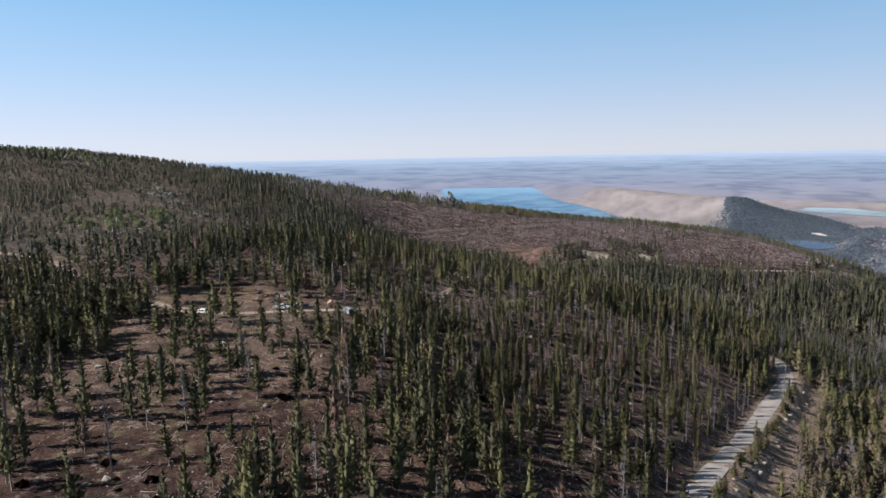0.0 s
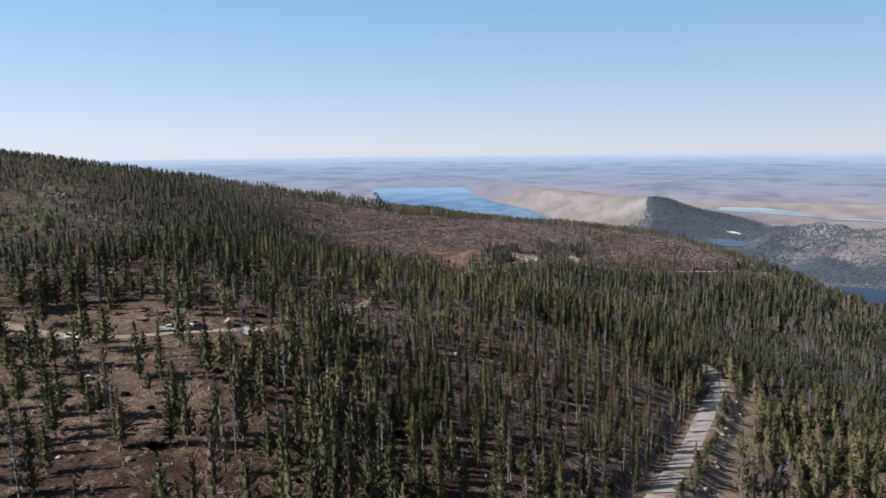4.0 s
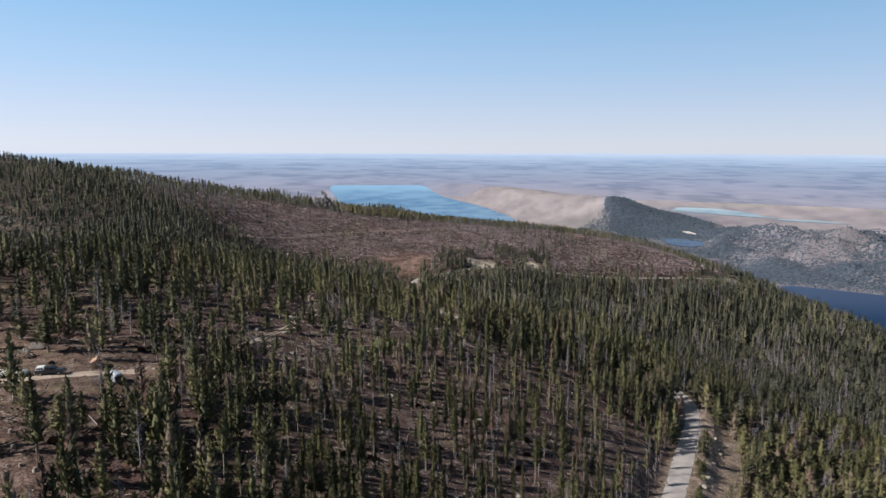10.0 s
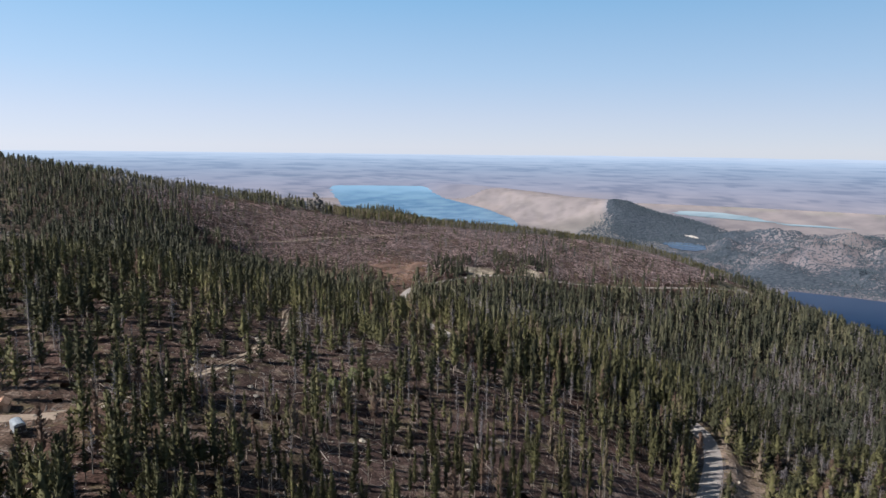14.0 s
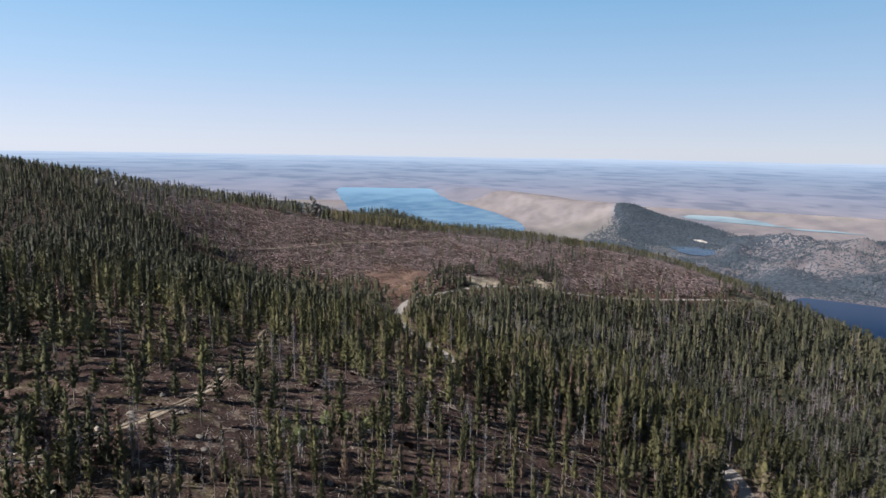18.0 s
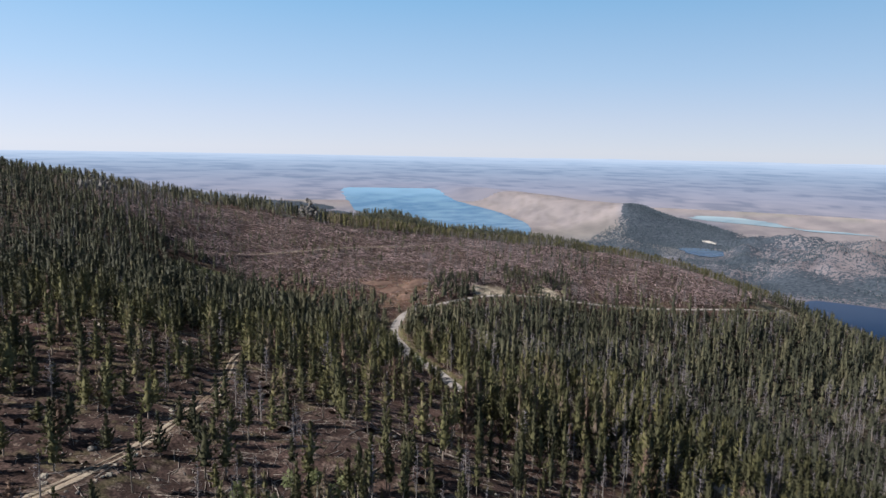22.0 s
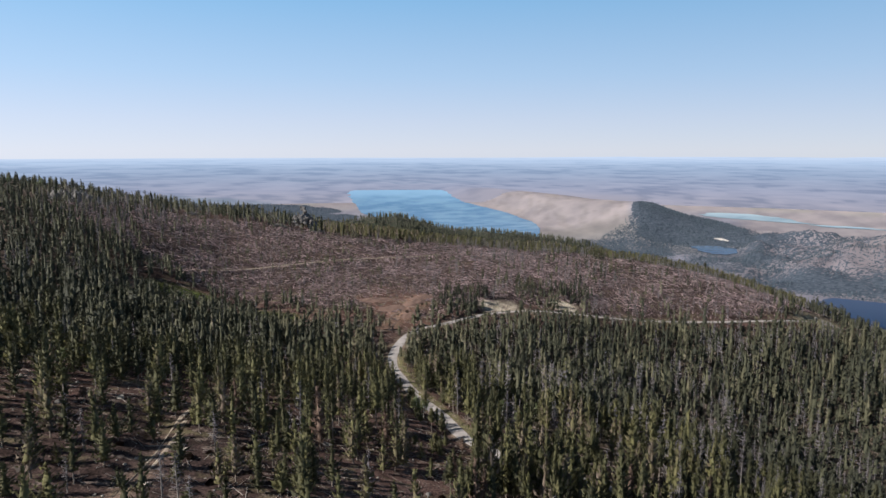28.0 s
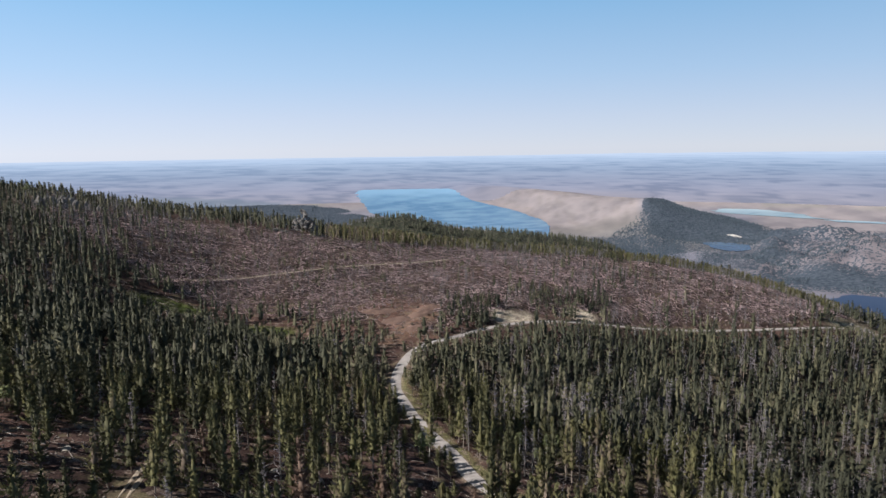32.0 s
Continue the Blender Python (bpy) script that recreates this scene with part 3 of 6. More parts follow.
def skyline():
    """The far end of the plain, out to the horizon and its low range, with haze painted into its glowing colours."""
    az = np.concatenate((np.arange(-62, 62.01, 0.4), np.arange(66, 298, 4.0)))
    d = np.array([6440 * 1.025 ** k for k in range(108)])
    A, D = np.meshgrid(az, d)
    A, D = A.ravel(), D.ravel()
    a = np.where(A > 180, A - 360, A)
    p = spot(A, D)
    p[:, 2] += smooth(D, 60000, 88000) * (5 + 9 * smooth(a, 8, 30) * (1 + 0.4 * vnoise(a, a * 0, 2.5, 71)))
    n, m = len(az), len(d)
    i, j = np.meshgrid(np.arange(n), np.arange(m - 1))
    i, j = i.ravel(), j.ravel()
    k = (i + 1) % n
    quads = np.stack([j * n + i, (j + 1) * n + i, (j + 1) * n + k, j * n + k], 1)[:, ::-1]
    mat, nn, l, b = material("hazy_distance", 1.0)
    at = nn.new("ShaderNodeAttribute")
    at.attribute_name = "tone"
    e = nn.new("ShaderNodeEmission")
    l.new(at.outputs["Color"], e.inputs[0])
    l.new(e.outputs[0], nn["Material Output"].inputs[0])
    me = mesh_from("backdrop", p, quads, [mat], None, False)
    col, woods = soil(REF_EYE[0] + D * np.sin(np.radians(a)), REF_EYE[1] + D * np.cos(np.radians(a)), D, a)
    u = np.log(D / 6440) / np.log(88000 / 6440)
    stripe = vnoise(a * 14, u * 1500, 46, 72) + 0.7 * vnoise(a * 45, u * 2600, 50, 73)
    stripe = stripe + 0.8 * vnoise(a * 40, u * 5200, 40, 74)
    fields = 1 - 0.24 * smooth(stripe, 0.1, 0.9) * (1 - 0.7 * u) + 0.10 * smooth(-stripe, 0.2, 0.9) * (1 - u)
    # painted haze: the glow turns bluer and paler with distance
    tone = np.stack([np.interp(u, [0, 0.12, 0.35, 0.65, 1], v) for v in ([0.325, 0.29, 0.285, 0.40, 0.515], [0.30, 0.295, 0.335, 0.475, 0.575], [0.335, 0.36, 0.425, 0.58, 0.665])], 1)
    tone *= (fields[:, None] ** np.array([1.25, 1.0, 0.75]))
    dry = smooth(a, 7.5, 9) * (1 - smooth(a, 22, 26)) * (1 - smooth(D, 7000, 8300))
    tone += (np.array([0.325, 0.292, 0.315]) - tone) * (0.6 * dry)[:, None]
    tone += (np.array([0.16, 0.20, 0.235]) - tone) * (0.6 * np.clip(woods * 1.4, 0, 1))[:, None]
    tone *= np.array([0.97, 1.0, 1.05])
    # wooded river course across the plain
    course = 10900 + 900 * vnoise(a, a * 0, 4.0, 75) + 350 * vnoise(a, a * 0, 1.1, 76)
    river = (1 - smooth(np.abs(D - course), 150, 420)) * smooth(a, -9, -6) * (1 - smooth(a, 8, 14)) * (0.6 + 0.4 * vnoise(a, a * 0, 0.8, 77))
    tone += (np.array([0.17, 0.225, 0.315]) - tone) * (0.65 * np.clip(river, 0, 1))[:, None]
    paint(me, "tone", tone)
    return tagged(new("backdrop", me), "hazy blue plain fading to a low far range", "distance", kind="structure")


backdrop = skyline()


def lake(name, rows, label, mat):
    """Water between two shores, fitted to the camera's view: rows of true distance, bearing of one shore, bearing of
    the other.
    """
    small = rows[-1][0] - rows[0][0] < 900
    r = along(rows, 14.0 if small else 50.0)
    t = np.linspace(0, 1, 24)
    wob = (0.22 * vnoise(r[:, 0], r[:, 0] * 0, 260, 81) + 0.12 * vnoise(r[:, 0], r[:, 0] * 0, 110, 82)) * np.minimum(1, (r[:, 2] - r[:, 1]) / 2)
    if small:
        wob = wob + (0.30 * vnoise(r[:, 0], r[:, 0] * 0, 55, 84) + 0.16 * vnoise(r[:, 0], r[:, 0] * 0, 22, 85)) * np.minimum(1, (r[:, 2] - r[:, 1]) / 3)
    az = (r[:, 1] + wob)[:, None] * (1 - t) + (r[:, 2] + (0.7 - 1.6 * small) * wob)[:, None] * t
    d = np.repeat(r[:, :1], 24, 1)
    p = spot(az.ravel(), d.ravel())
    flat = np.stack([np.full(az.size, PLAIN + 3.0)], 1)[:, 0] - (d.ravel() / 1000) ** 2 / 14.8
    p[:, 2] = REF_EYE[2] + (flat - REF_EYE[2]) * drawn_in(d.ravel()) / d.ravel()
    i, j = np.meshgrid(np.arange(23), np.arange(len(r) - 1))
    i, j = i.ravel(), j.ravel()
    q = np.stack([j * 24 + i, j * 24 + i + 1, (j + 1) * 24 + i + 1, (j + 1) * 24 + i], 1)
    me = mesh_from(name, p, q, [mat], None, False)
    # where the painted sheen pales the water
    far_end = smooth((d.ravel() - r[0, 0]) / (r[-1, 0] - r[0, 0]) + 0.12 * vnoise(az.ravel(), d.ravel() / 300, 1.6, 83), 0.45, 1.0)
    paint(me, "far_sheen", far_end)
    return tagged(new(name, me), label, "lake", kind="structure")


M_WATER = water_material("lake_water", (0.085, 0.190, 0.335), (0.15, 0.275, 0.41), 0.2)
M_SHALLOW = water_material("shallow_lake_water", (0.20, 0.285, 0.345), (0.26, 0.345, 0.40), 0.2)
M_POND = water_material("pond_water", (0.045, 0.085, 0.155), (0.06, 0.105, 0.18), 0.2)
M_DEEP = water_material("deep_lake_water", (0.008, 0.023, 0.066), (0.013, 0.032, 0.082), 0.3)
for m, gloss in ((M_DEEP, 0.03), (M_POND, 0.25)):
    m.node_tree.nodes["Principled BSDF"].inputs["Specular IOR Level"].default_value = gloss
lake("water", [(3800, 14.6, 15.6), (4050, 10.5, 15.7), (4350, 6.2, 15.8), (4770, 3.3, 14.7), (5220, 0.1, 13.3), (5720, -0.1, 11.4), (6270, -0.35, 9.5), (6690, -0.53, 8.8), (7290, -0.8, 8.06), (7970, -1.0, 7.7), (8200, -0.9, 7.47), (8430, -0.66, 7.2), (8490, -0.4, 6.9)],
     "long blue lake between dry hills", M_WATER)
lake("water", [(5150, 35.2, 37.2), (5280, 31.2, 35.6), (5450, 28.6, 35.3), (5620, 28.8, 33.8), (5760, 29.6, 32.0)], "pale turquoise lake on the plain", M_SHALLOW)
lake("water", [(4990, 38.2, 41.5), (5050, 37.0, 41.0), (5110, 36.4, 39.8)], "thin pale turquoise inlet on the plain", M_SHALLOW)
lake("water", [(3440, 29.5, 31.0), (3500, 28.9, 31.5), (3580, 28.4, 31.8), (3660, 28.0, 31.95), (3700, 28.2, 31.9), (3735, 30.0, 31.8)], "small dark blue pond below the hill", M_POND)
lake("water", [(1750, 33, 66), (2100, 34, 64), (2400, 36, 60), (2600, 38.0, 56)], "deep blue lake under the forested slope", M_DEEP)


def way(name, line, z, half, mat, label, lift=0.07, ragged=0.10):
    """A roadway laid along its centre line, slightly crowned, with ragged edges."""
    t = np.gradient(line[:, :2], axis=0)
    t /= np.linalg.norm(t, axis=1)[:, None]
    side = np.stack([t[:, 1], -t[:, 0]], 1)
    u = np.array([-1, -0.55, 0, 0.55, 1.0])
    half = np.broadcast_to(np.asarray(half, float), (len(line),))[:, None]
    rag = 1 + ragged * (vnoise(line[:, 0], line[:, 1], 6, 91) + (ragged > 0.2) * vnoise(line[:, 0], line[:, 1], 2.5, 92))[:, None] * np.abs(u)
    x = line[:, 0][:, None] + side[:, 0][:, None] * u * half * rag
    y = line[:, 1][:, None] + side[:, 1][:, None] * u * half * rag
    zz = z[:, None] + lift + 0.09 * (1 - u**2)
    p = np.stack([x.ravel(), y.ravel(), zz.ravel()], 1)
    i, j = np.meshgrid(np.arange(4), np.arange(len(line) - 1))
    i, j = i.ravel(), j.ravel()
    q = np.stack([j * 5 + i, j * 5 + i + 1, (j + 1) * 5 + i + 1, (j + 1) * 5 + i], 1)
    return tagged(new(name, mesh_from(name, p, q, [mat], None, False)), label, "road", kind="structure")


way("road", ROAD, WAYS[0][1], np.interp(ROAD[:, 1], [300, 335, 420, 460], [2.7, 2.05, 1.95, 1.8]), M_ROAD, "pale grey gravel mountain road through pine forest", 0.10)
for off in (-0.75, 0.75):
    g_ = np.gradient(TRACK, axis=0)
    g_ /= np.linalg.norm(g_, axis=1)[:, None]
    way("track", TRACK + off * np.stack([g_[:, 1], -g_[:, 0]], 1), WAYS[1][1], 0.36 * np.clip(0.75 + 1.4 * vnoise(TRACK[:, 0] + 9 * off, TRACK[:, 1], 7, 95), 0.03, 1.3), M_TRACK, "pale sandy wheel rut of a forest track", 0.05, 0.55)
way("track", CAMP_TRACK, WAYS[2][1], 1.6, M_CAMP_TRACK, "sandy dirt track into the camp", 0.05, 0.32)
way("track", UPPER_TRACK, WAYS[3][1], 0.8, M_TRACK, "pale skid track across the logged slope")

# ---- trees ----


def pine_parts(seed, whorls, arms, clumps, base=0.2, reach=1.5, sides=6, tuft=0.7, slim=0.22, taper=0.85, twigs=0, core=0.40, cross=True, tiers=4):
    """Unit geometry of a pine 10 m tall: trunk with dead lower twigs, and whorls of needled branches round a ragged inner mass."""
    r = np.random.RandomState(seed)
    H = 10.0
    lean = r.uniform(-0.025, 0.025, 2)
    tv, tf = [], []
    for u, rad in [(0.0, 0.15), (0.5, 0.10), (0.95, 0.02)]:
        for k in range(sides):
            a = 2 * math.pi * k / sides
            tv.append((rad * math.cos(a) + lean[0] * u * H, rad * math.sin(a) + lean[1] * u * H, u * H))
    for j in range(2):
        for k in range(sides):
            a, b = j * sides + k, j * sides + (k + 1) % sides
            tf += [(a, b, b + sides), (a, b + sides, a + sides)]
    for k in range(twigs):
        z, a, q = r.uniform(0.1, base + 0.12) * H, r.uniform(0, 6.28), r.uniform(0.4, 1.0) * reach * 0.6
        o = len(tv)
        tv += [(0, 0, z - 0.05), (0, 0, z + 0.05), (q * math.cos(a), q * math.sin(a), z + r.uniform(-0.3, 0.25))]
        tf.append((o, o + 1, o + 2))
    cv, cf = [], []

    def swell(u):
        u = min(max(u, 0.0), 1.0)
        return (1 - u) ** taper * min(1.0, 0.50 + 2.6 * u) + 0.02
    # one side of the crown is often thinner than the other
    thin, lop = r.uniform(0, 6.28), r.uniform(0.0, 0.35)
    n = 6
    for t in range(tiers):
        u0, u1 = max(0, t / tiers - 0.02), min(0.97, (t + 1.5) / tiers)
        o = len(cv)
        z1 = (base + (1 - base) * u1) * H
        cv.append((lean[0] * z1, lean[1] * z1, z1))
        for k in range(n):
            a = 2 * math.pi * (k + r.uniform(-0.3, 0.3)) / n
            q = reach * swell(u0 + 0.08) * core * r.uniform(0.35, 1.4)
            z = (base + (1 - base) * u0) * H + r.uniform(-0.2, 0.4)
            cv.append((lean[0] * z + q * math.cos(a), lean[1] * z + q * math.sin(a), z))
        cf += [(o, o + 1 + k, o + 1 + (k + 1) % n) for k in range(n)]
    turn = 0.0
    for w in range(whorls):
        u = (w + r.uniform(0.1, 0.9)) / whorls
        full = reach * swell(u) * r.uniform(0.78, 1.12)
        turn += 2.39996
        m = max(3, int(round(arms * (1 - 0.45 * u))))
        for k in range(m):
            if r.uniform() < 0.12:
                continue
            a = turn + 2 * math.pi * (k + r.uniform(-0.3, 0.3)) / m
            q = full * r.uniform(0.62, 1.15) * (1 - lop * max(0.0, math.cos(a - thin)))
            z = (base + (1 - base) * u) * H + r.uniform(-0.22, 0.22)
            rise = r.uniform(-0.12, 0.30) + 0.65 * u
            d = np.array((math.cos(a), math.sin(a), rise))
            d /= np.linalg.norm(d)
            for c in range(clumps):
                # tufts of needles sit along the branch and turn up towards the light
                s = min((c + r.uniform(0.45, 1.15)) / clumps, 1.03)
                p = np.array((lean[0] * z, lean[1] * z, z)) + d * q * s + np.array((0, 0, 0.12 * q * s * s))
                t = d * r.uniform(0.25, 0.9) + np.array((r.uniform(-0.3, 0.3), r.uniform(-0.3, 0.3), r.uniform(0.25, 0.95)))
                t *= tuft * r.uniform(0.65, 1.35) * (0.75 + 0.25 * (1 - u)) / np.linalg.norm(t)
                for _ in range(2 if cross else 1):
                    v = np.cross(t, r.normal(0, 1, 3))
                    v *= slim * np.linalg.norm(t) * r.uniform(0.75, 1.35) / max(np.linalg.norm(v), 1e-6)
                    o = len(cv)
                    cv += [tuple(p - 0.40 * t + v), tuple(p - 0.40 * t - v), tuple(p + 0.70 * t)]
                    cf.append((o, o + 1, o + 2))
    o = len(cv)
    tx, ty = lean[0] * H, lean[1] * H
    cv += [(tx, ty, H * 1.03)] + [(tx + 0.11 * math.cos(t), ty + 0.11 * math.sin(t), H * 0.91) for t in (0.3, 2.4, 4.5)]
    cf += [(o, o + 1, o + 2), (o, o + 2, o + 3), (o, o + 3, o + 1)]
    if tiers == 2:
        tv, tf = [(-0.14, 0, 0), (0.14, 0, 0), (0, 0.05, 0.8 * H)], [(0, 1, 2)]
    return np.array(tv), np.array(tf), np.array(cv), np.array(cf)


def snag_parts(seed, layers=18, per=7, reach=1.5, twigs=2, thick=0.045):
    """A dead pine 10 m tall: bare trunk and a feathery cone of thin grey limbs and twigs."""
    r = np.random.RandomState(seed)
    tv, tf, _, _ = pine_parts(seed, 1, 3, 1, sides=3)
    cv, cf = [], []
    low = r.uniform(1.5, 3.5)
    for j in range(layers):
        u = (j + r.uniform(0, 1)) / layers
        z = low + (9.6 - low) * u
        for k in range(per):
            if r.uniform() < 0.2:
                continue
            a = r.uniform(0, 2 * math.pi)
            q = reach * ((1 - u) ** 0.75 + 0.08) * r.uniform(0.35, 1.1)
            d = np.array((math.cos(a), math.sin(a), r.uniform(0.0, 0.95)))
            o = len(cv)
            cv += [(0, 0, z - thick), (0, 0, z + thick), tuple(np.array((0, 0, z)) + d * q)]
            cf.append((o, o + 1, o + 2))
            for _ in range(twigs):
                p = np.array((0, 0, z)) + d * q * r.uniform(0.35, 0.95)
                e = np.array((r.uniform(-0.5, 0.5), r.uniform(-0.5, 0.5), r.uniform(-0.1, 0.6))) * (0.5 * q + 0.15)
                o = len(cv)
                cv += [tuple(p - d * 0.05), tuple(p + d * 0.05), tuple(p + e)]
                cf.append((o, o + 1, o + 2))
    return tv, tf, np.array(cv), np.array(cf)


def outward(cv):
    """Which way the surface of a crown faces at each of its vertices."""
    w = 0.55 * max(np.percentile(np.hypot(cv[:, 0], cv[:, 1]), 90), 0.1)
    d = np.stack([cv[:, 0] / w, cv[:, 1] / w, np.full(len(cv), 0.46)], 1)
    return d / np.linalg.norm(d, axis=1)[:, None]


def joined(name, kinds, spots, mats, label, category):
    """Many trees as one mesh. spots: x, y, z, height, girth, turn, kind, tint."""
    V, F, MI, TI, N, o = [], [], [], [], [], 0
    for k, (tv, tf, cv, cf) in enumerate(kinds):
        s = spots[spots[:, 6].astype(int) == k]
        if not len(s):
            continue
        v = np.vstack((tv, cv))
        f = np.vstack((tf, cf + len(tv)))
        mi = np.concatenate((np.zeros(len(tf), int), np.ones(len(cf), int)))
        c, sn = np.cos(s[:, 5]), np.sin(s[:, 5])
        g, h = s[:, 4][:, None], s[:, 3][:, None] / 10
        X = (v[:, 0] * c[:, None] - v[:, 1] * sn[:, None]) * g + s[:, 0][:, None]
        Y = (v[:, 0] * sn[:, None] + v[:, 1] * c[:, None]) * g + s[:, 1][:, None]
        Z = v[:, 2] * h + s[:, 2][:, None]
        V.append(np.stack([X.ravel(), Y.ravel(), Z.ravel()], 1))
        F.append((f[None] + (np.arange(len(s)) * len(v))[:, None, None]).reshape(-1, 3) + o)
        MI.append(np.tile(mi, len(s)))
        TI.append(np.repeat(s[:, 7], len(v)))
        w = np.vstack((np.zeros((len(tv), 3)), outward(cv)))
        N.append(np.stack([(w[:, 0] * c[:, None] - w[:, 1] * sn[:, None]).ravel(), (w[:, 0] * sn[:, None] + w[:, 1] * c[:, None]).ravel(), np.tile(w[:, 2], len(s))], 1))
        o += len(s) * len(v)
    me = mesh_from(name, np.vstack(V), np.vstack(F), mats, np.concatenate(MI))
    paint(me, "tint", np.concatenate(TI))
    me.attributes.new("outward", "FLOAT_VECTOR", "POINT").data.foreach_set("vector", np.vstack(N).astype(np.float32).ravel())
    return tagged(new(name, me), label, category, kind="stuff")


PATH = np.array([r[1:3] for r in FLIGHT])


def seen_from_path(x, y, margin=3.0):
    """Whether a place lies within the sector that the flight looks over."""
    ok = np.zeros(len(x), bool)
    for t, px, py, pz, head, tilt, roll in FLIGHT[::3]:
        a = np.degrees(np.arctan2(x - px, y - py)) - head
        ok |= (np.abs(a) < 35 + margin) & (np.hypot(x - px, y - py) > 60)
    return ok


def density(x, y):
    """Share of the closest stand: 1 where the trees stand thickest."""
    d = np.full(len(x), 0.50)
    d += 0.40 * vnoise(x, y, 24, 101)
    valley = smooth(x - 0.16 * (y - 250), 95, 135) * smooth(y, 200, 300)
    d += (1.06 - d) * valley
    spur = smooth(x, 52, 70) * smooth(y, 335, 365) * (1 - smooth(y, 470, 500))
    d += (1.06 - d) * spur
    # open stand along the sandy track, rocky openings on the west slope
    d += (0.55 - d) * lump(x, y, 0, 262, 38, 52, 0.6)
    d += (0.30 - d) * lump(x, y, 12, 300, 16, 26, 0.6)
    west = smooth(-x, 60, 110) * smooth(y, 225, 260)
    d += (0.62 + 0.42 * vnoise(x, y, 45, 102) - d) * west
    d += (0.34 - d) * lump(x, y, -95, 250, 60, 40, 0.5)
    d += (0.85 - d) * smooth(-x, 95, 130) * smooth(y, 470, 520)
    for v, cx, cy, rx, ry in ((0.9, -300, 440, 50, 50), (1.05, -165, 525, 75, 42), (0.16, -226, 450, 44, 38), (0.06, -184, 372, 26, 46), (0.10, -218, 496, 16, 16), (0.25, -190, 425, 22, 18),
                              (0.25, -176, 305, 40, 46), (0.20, -160, 245, 50, 34), (0.25, -116, 361, 20, 12), (0.12, -310, 548, 26, 14), (0.3, -166, 612, 26, 14), (0.92, -108, 172, 20, 34), (0.30, -90, 275, 24, 12)):
        d += (v - d) * lump(x, y, cx, cy, rx, ry, 0.5)
    d += (1.05 - d) * lump(x, y, -125, 510, 52, 92, 0.45)
    # strip of tall timber between bench and spur
    d += (1.15 - d) * np.maximum(lump(x, y, -30, 400, 80, 66, 0.5), lump(x, y, -30, 448, 78, 28, 0.4))
    d += (0.95 - d) * lump(x, y, 0, 176, 32, 42, 0.5)
    d += (0.05 - d) * lump(x, y, -27, 187, 6, 8, 0.4)
    side = x - np.interp(y, ROAD[:60, 1], ROAD[:60, 0])
    d += (1.0 - d) * smooth(side, 20, 30) * (y > 100) * (y < 300)
    # camp yard and the stumpy slope below it
    d += (0.015 - d) * lump(x, y, -66, 201, 38, 20, 0.4)
    d += (0.05 - d) * lump(x, y, -66, 160, 38, 29, 0.5)
    d += (0.30 + 0.20 * smooth(-x, -60, 40) + 0.42 * smooth(-x, 50, 110) + 0.55 * smooth(vnoise(x, y, 17, 103) + 0.4 * vnoise(x, y, 7, 105), 0.15, 0.75) - d) * cut_zone(x, y)
    d += (1.0 - d) * np.maximum.reduce([lump(x, y, 91, 492, 15, 7), lump(x, y, 103, 505, 15, 9), lump(x, y, 142, 518, 16, 9), lump(x, y, 164, 525, 13, 10)])
    d += (0.42 - d) * lump(x, y, -50, 620, 70, 16, 0.4)
    d += (1.0 - d) * lump(x, y, 108, 296, 42, 16, 0.4)
    crest = smooth(y, 612, 630) * smooth(x, -20, 30)
    d += (0.60 - d) * crest
    d += (1.0 - d) * crest_fringe(x, y)
    for cx, cy, r in ((5, 634, 10), (-135, 590, 17), (-122, 600, 11), (-32, 196, 9), (92, 360, 9), (58, 488, 24), (60, 474, 12), (118, 497, 12), (155, 512, 7), (332, 537, 15), (-46, 489, 16), (-40, 477, 15), (-34, 466, 10), (1, 474, 16), (5, 462, 15), (8, 451, 12)):
        d *= 1 - lump(x, y, cx, cy, r, r * 0.8)
    for line, _, half in WAYS:
        q, _k = near_line(x, y, line)
        h_ = half * np.interp(y, [300, 420, 460], [1.0, 0.85, 0.7]) if half > 3 else half
        d *= smooth(q, h_, h_ + 1.3)
    d *= 1 - 0.97 * smooth(side, 4, 7) * (1 - smooth(side, 15, 21)) * (y < 258) * (y > 100)
    # trees stand in clumps
    d *= 1 + 0.55 * vnoise(x, y, 7.5, 104) * (1 - 0.7 * np.maximum(valley, spur))
    return np.clip(d, 0, 1)


rng = np.random.RandomState(7)
CELL = 3.7
gx, gy = np.meshgrid(np.arange(-460, 520, CELL), np.arange(70, 800, CELL))
gx = (gx + rng.uniform(-0.45, 0.45, gx.shape) * CELL).ravel()
gy = (gy + rng.uniform(-0.45, 0.45, gy.shape) * CELL).ravel()
# thickets: closer planting than the open forest
more = [(rng.uniform(a, b, n), rng.uniform(c, d, n)) for a, b, c, d, n in ((84, 114, 484, 514, 110), (128, 178, 510, 534, 150), (-30, 34, 140, 218, 230), (-130, -90, 135, 205, 110), (40, 66, 332, 436, 260), (25, 120, 135, 240, 380), (60, 150, 235, 330, 480), (-60, 30, 300, 420, 200), (20, 345, 560, 668, 3600))]
gx = np.concatenate([gx] + [m[0] for m in more])
gy = np.concatenate([gy] + [m[1] for m in more])
keep = seen_from_path(gx, gy)
keep[-3600:] &= crest_fringe(gx[-3600:], gy[-3600:]) > 0.4
gx, gy = gx[keep], gy[keep]
# nothing stands on the far side of the crests, out of sight
back = np.interp(gx, [-460, -200, -58, 60, 150, 300, 420, 520], [640, 650, 700, 690, 680, 640, 600, 560])
keep = gy < back
gx, gy = gx[keep], gy[keep]
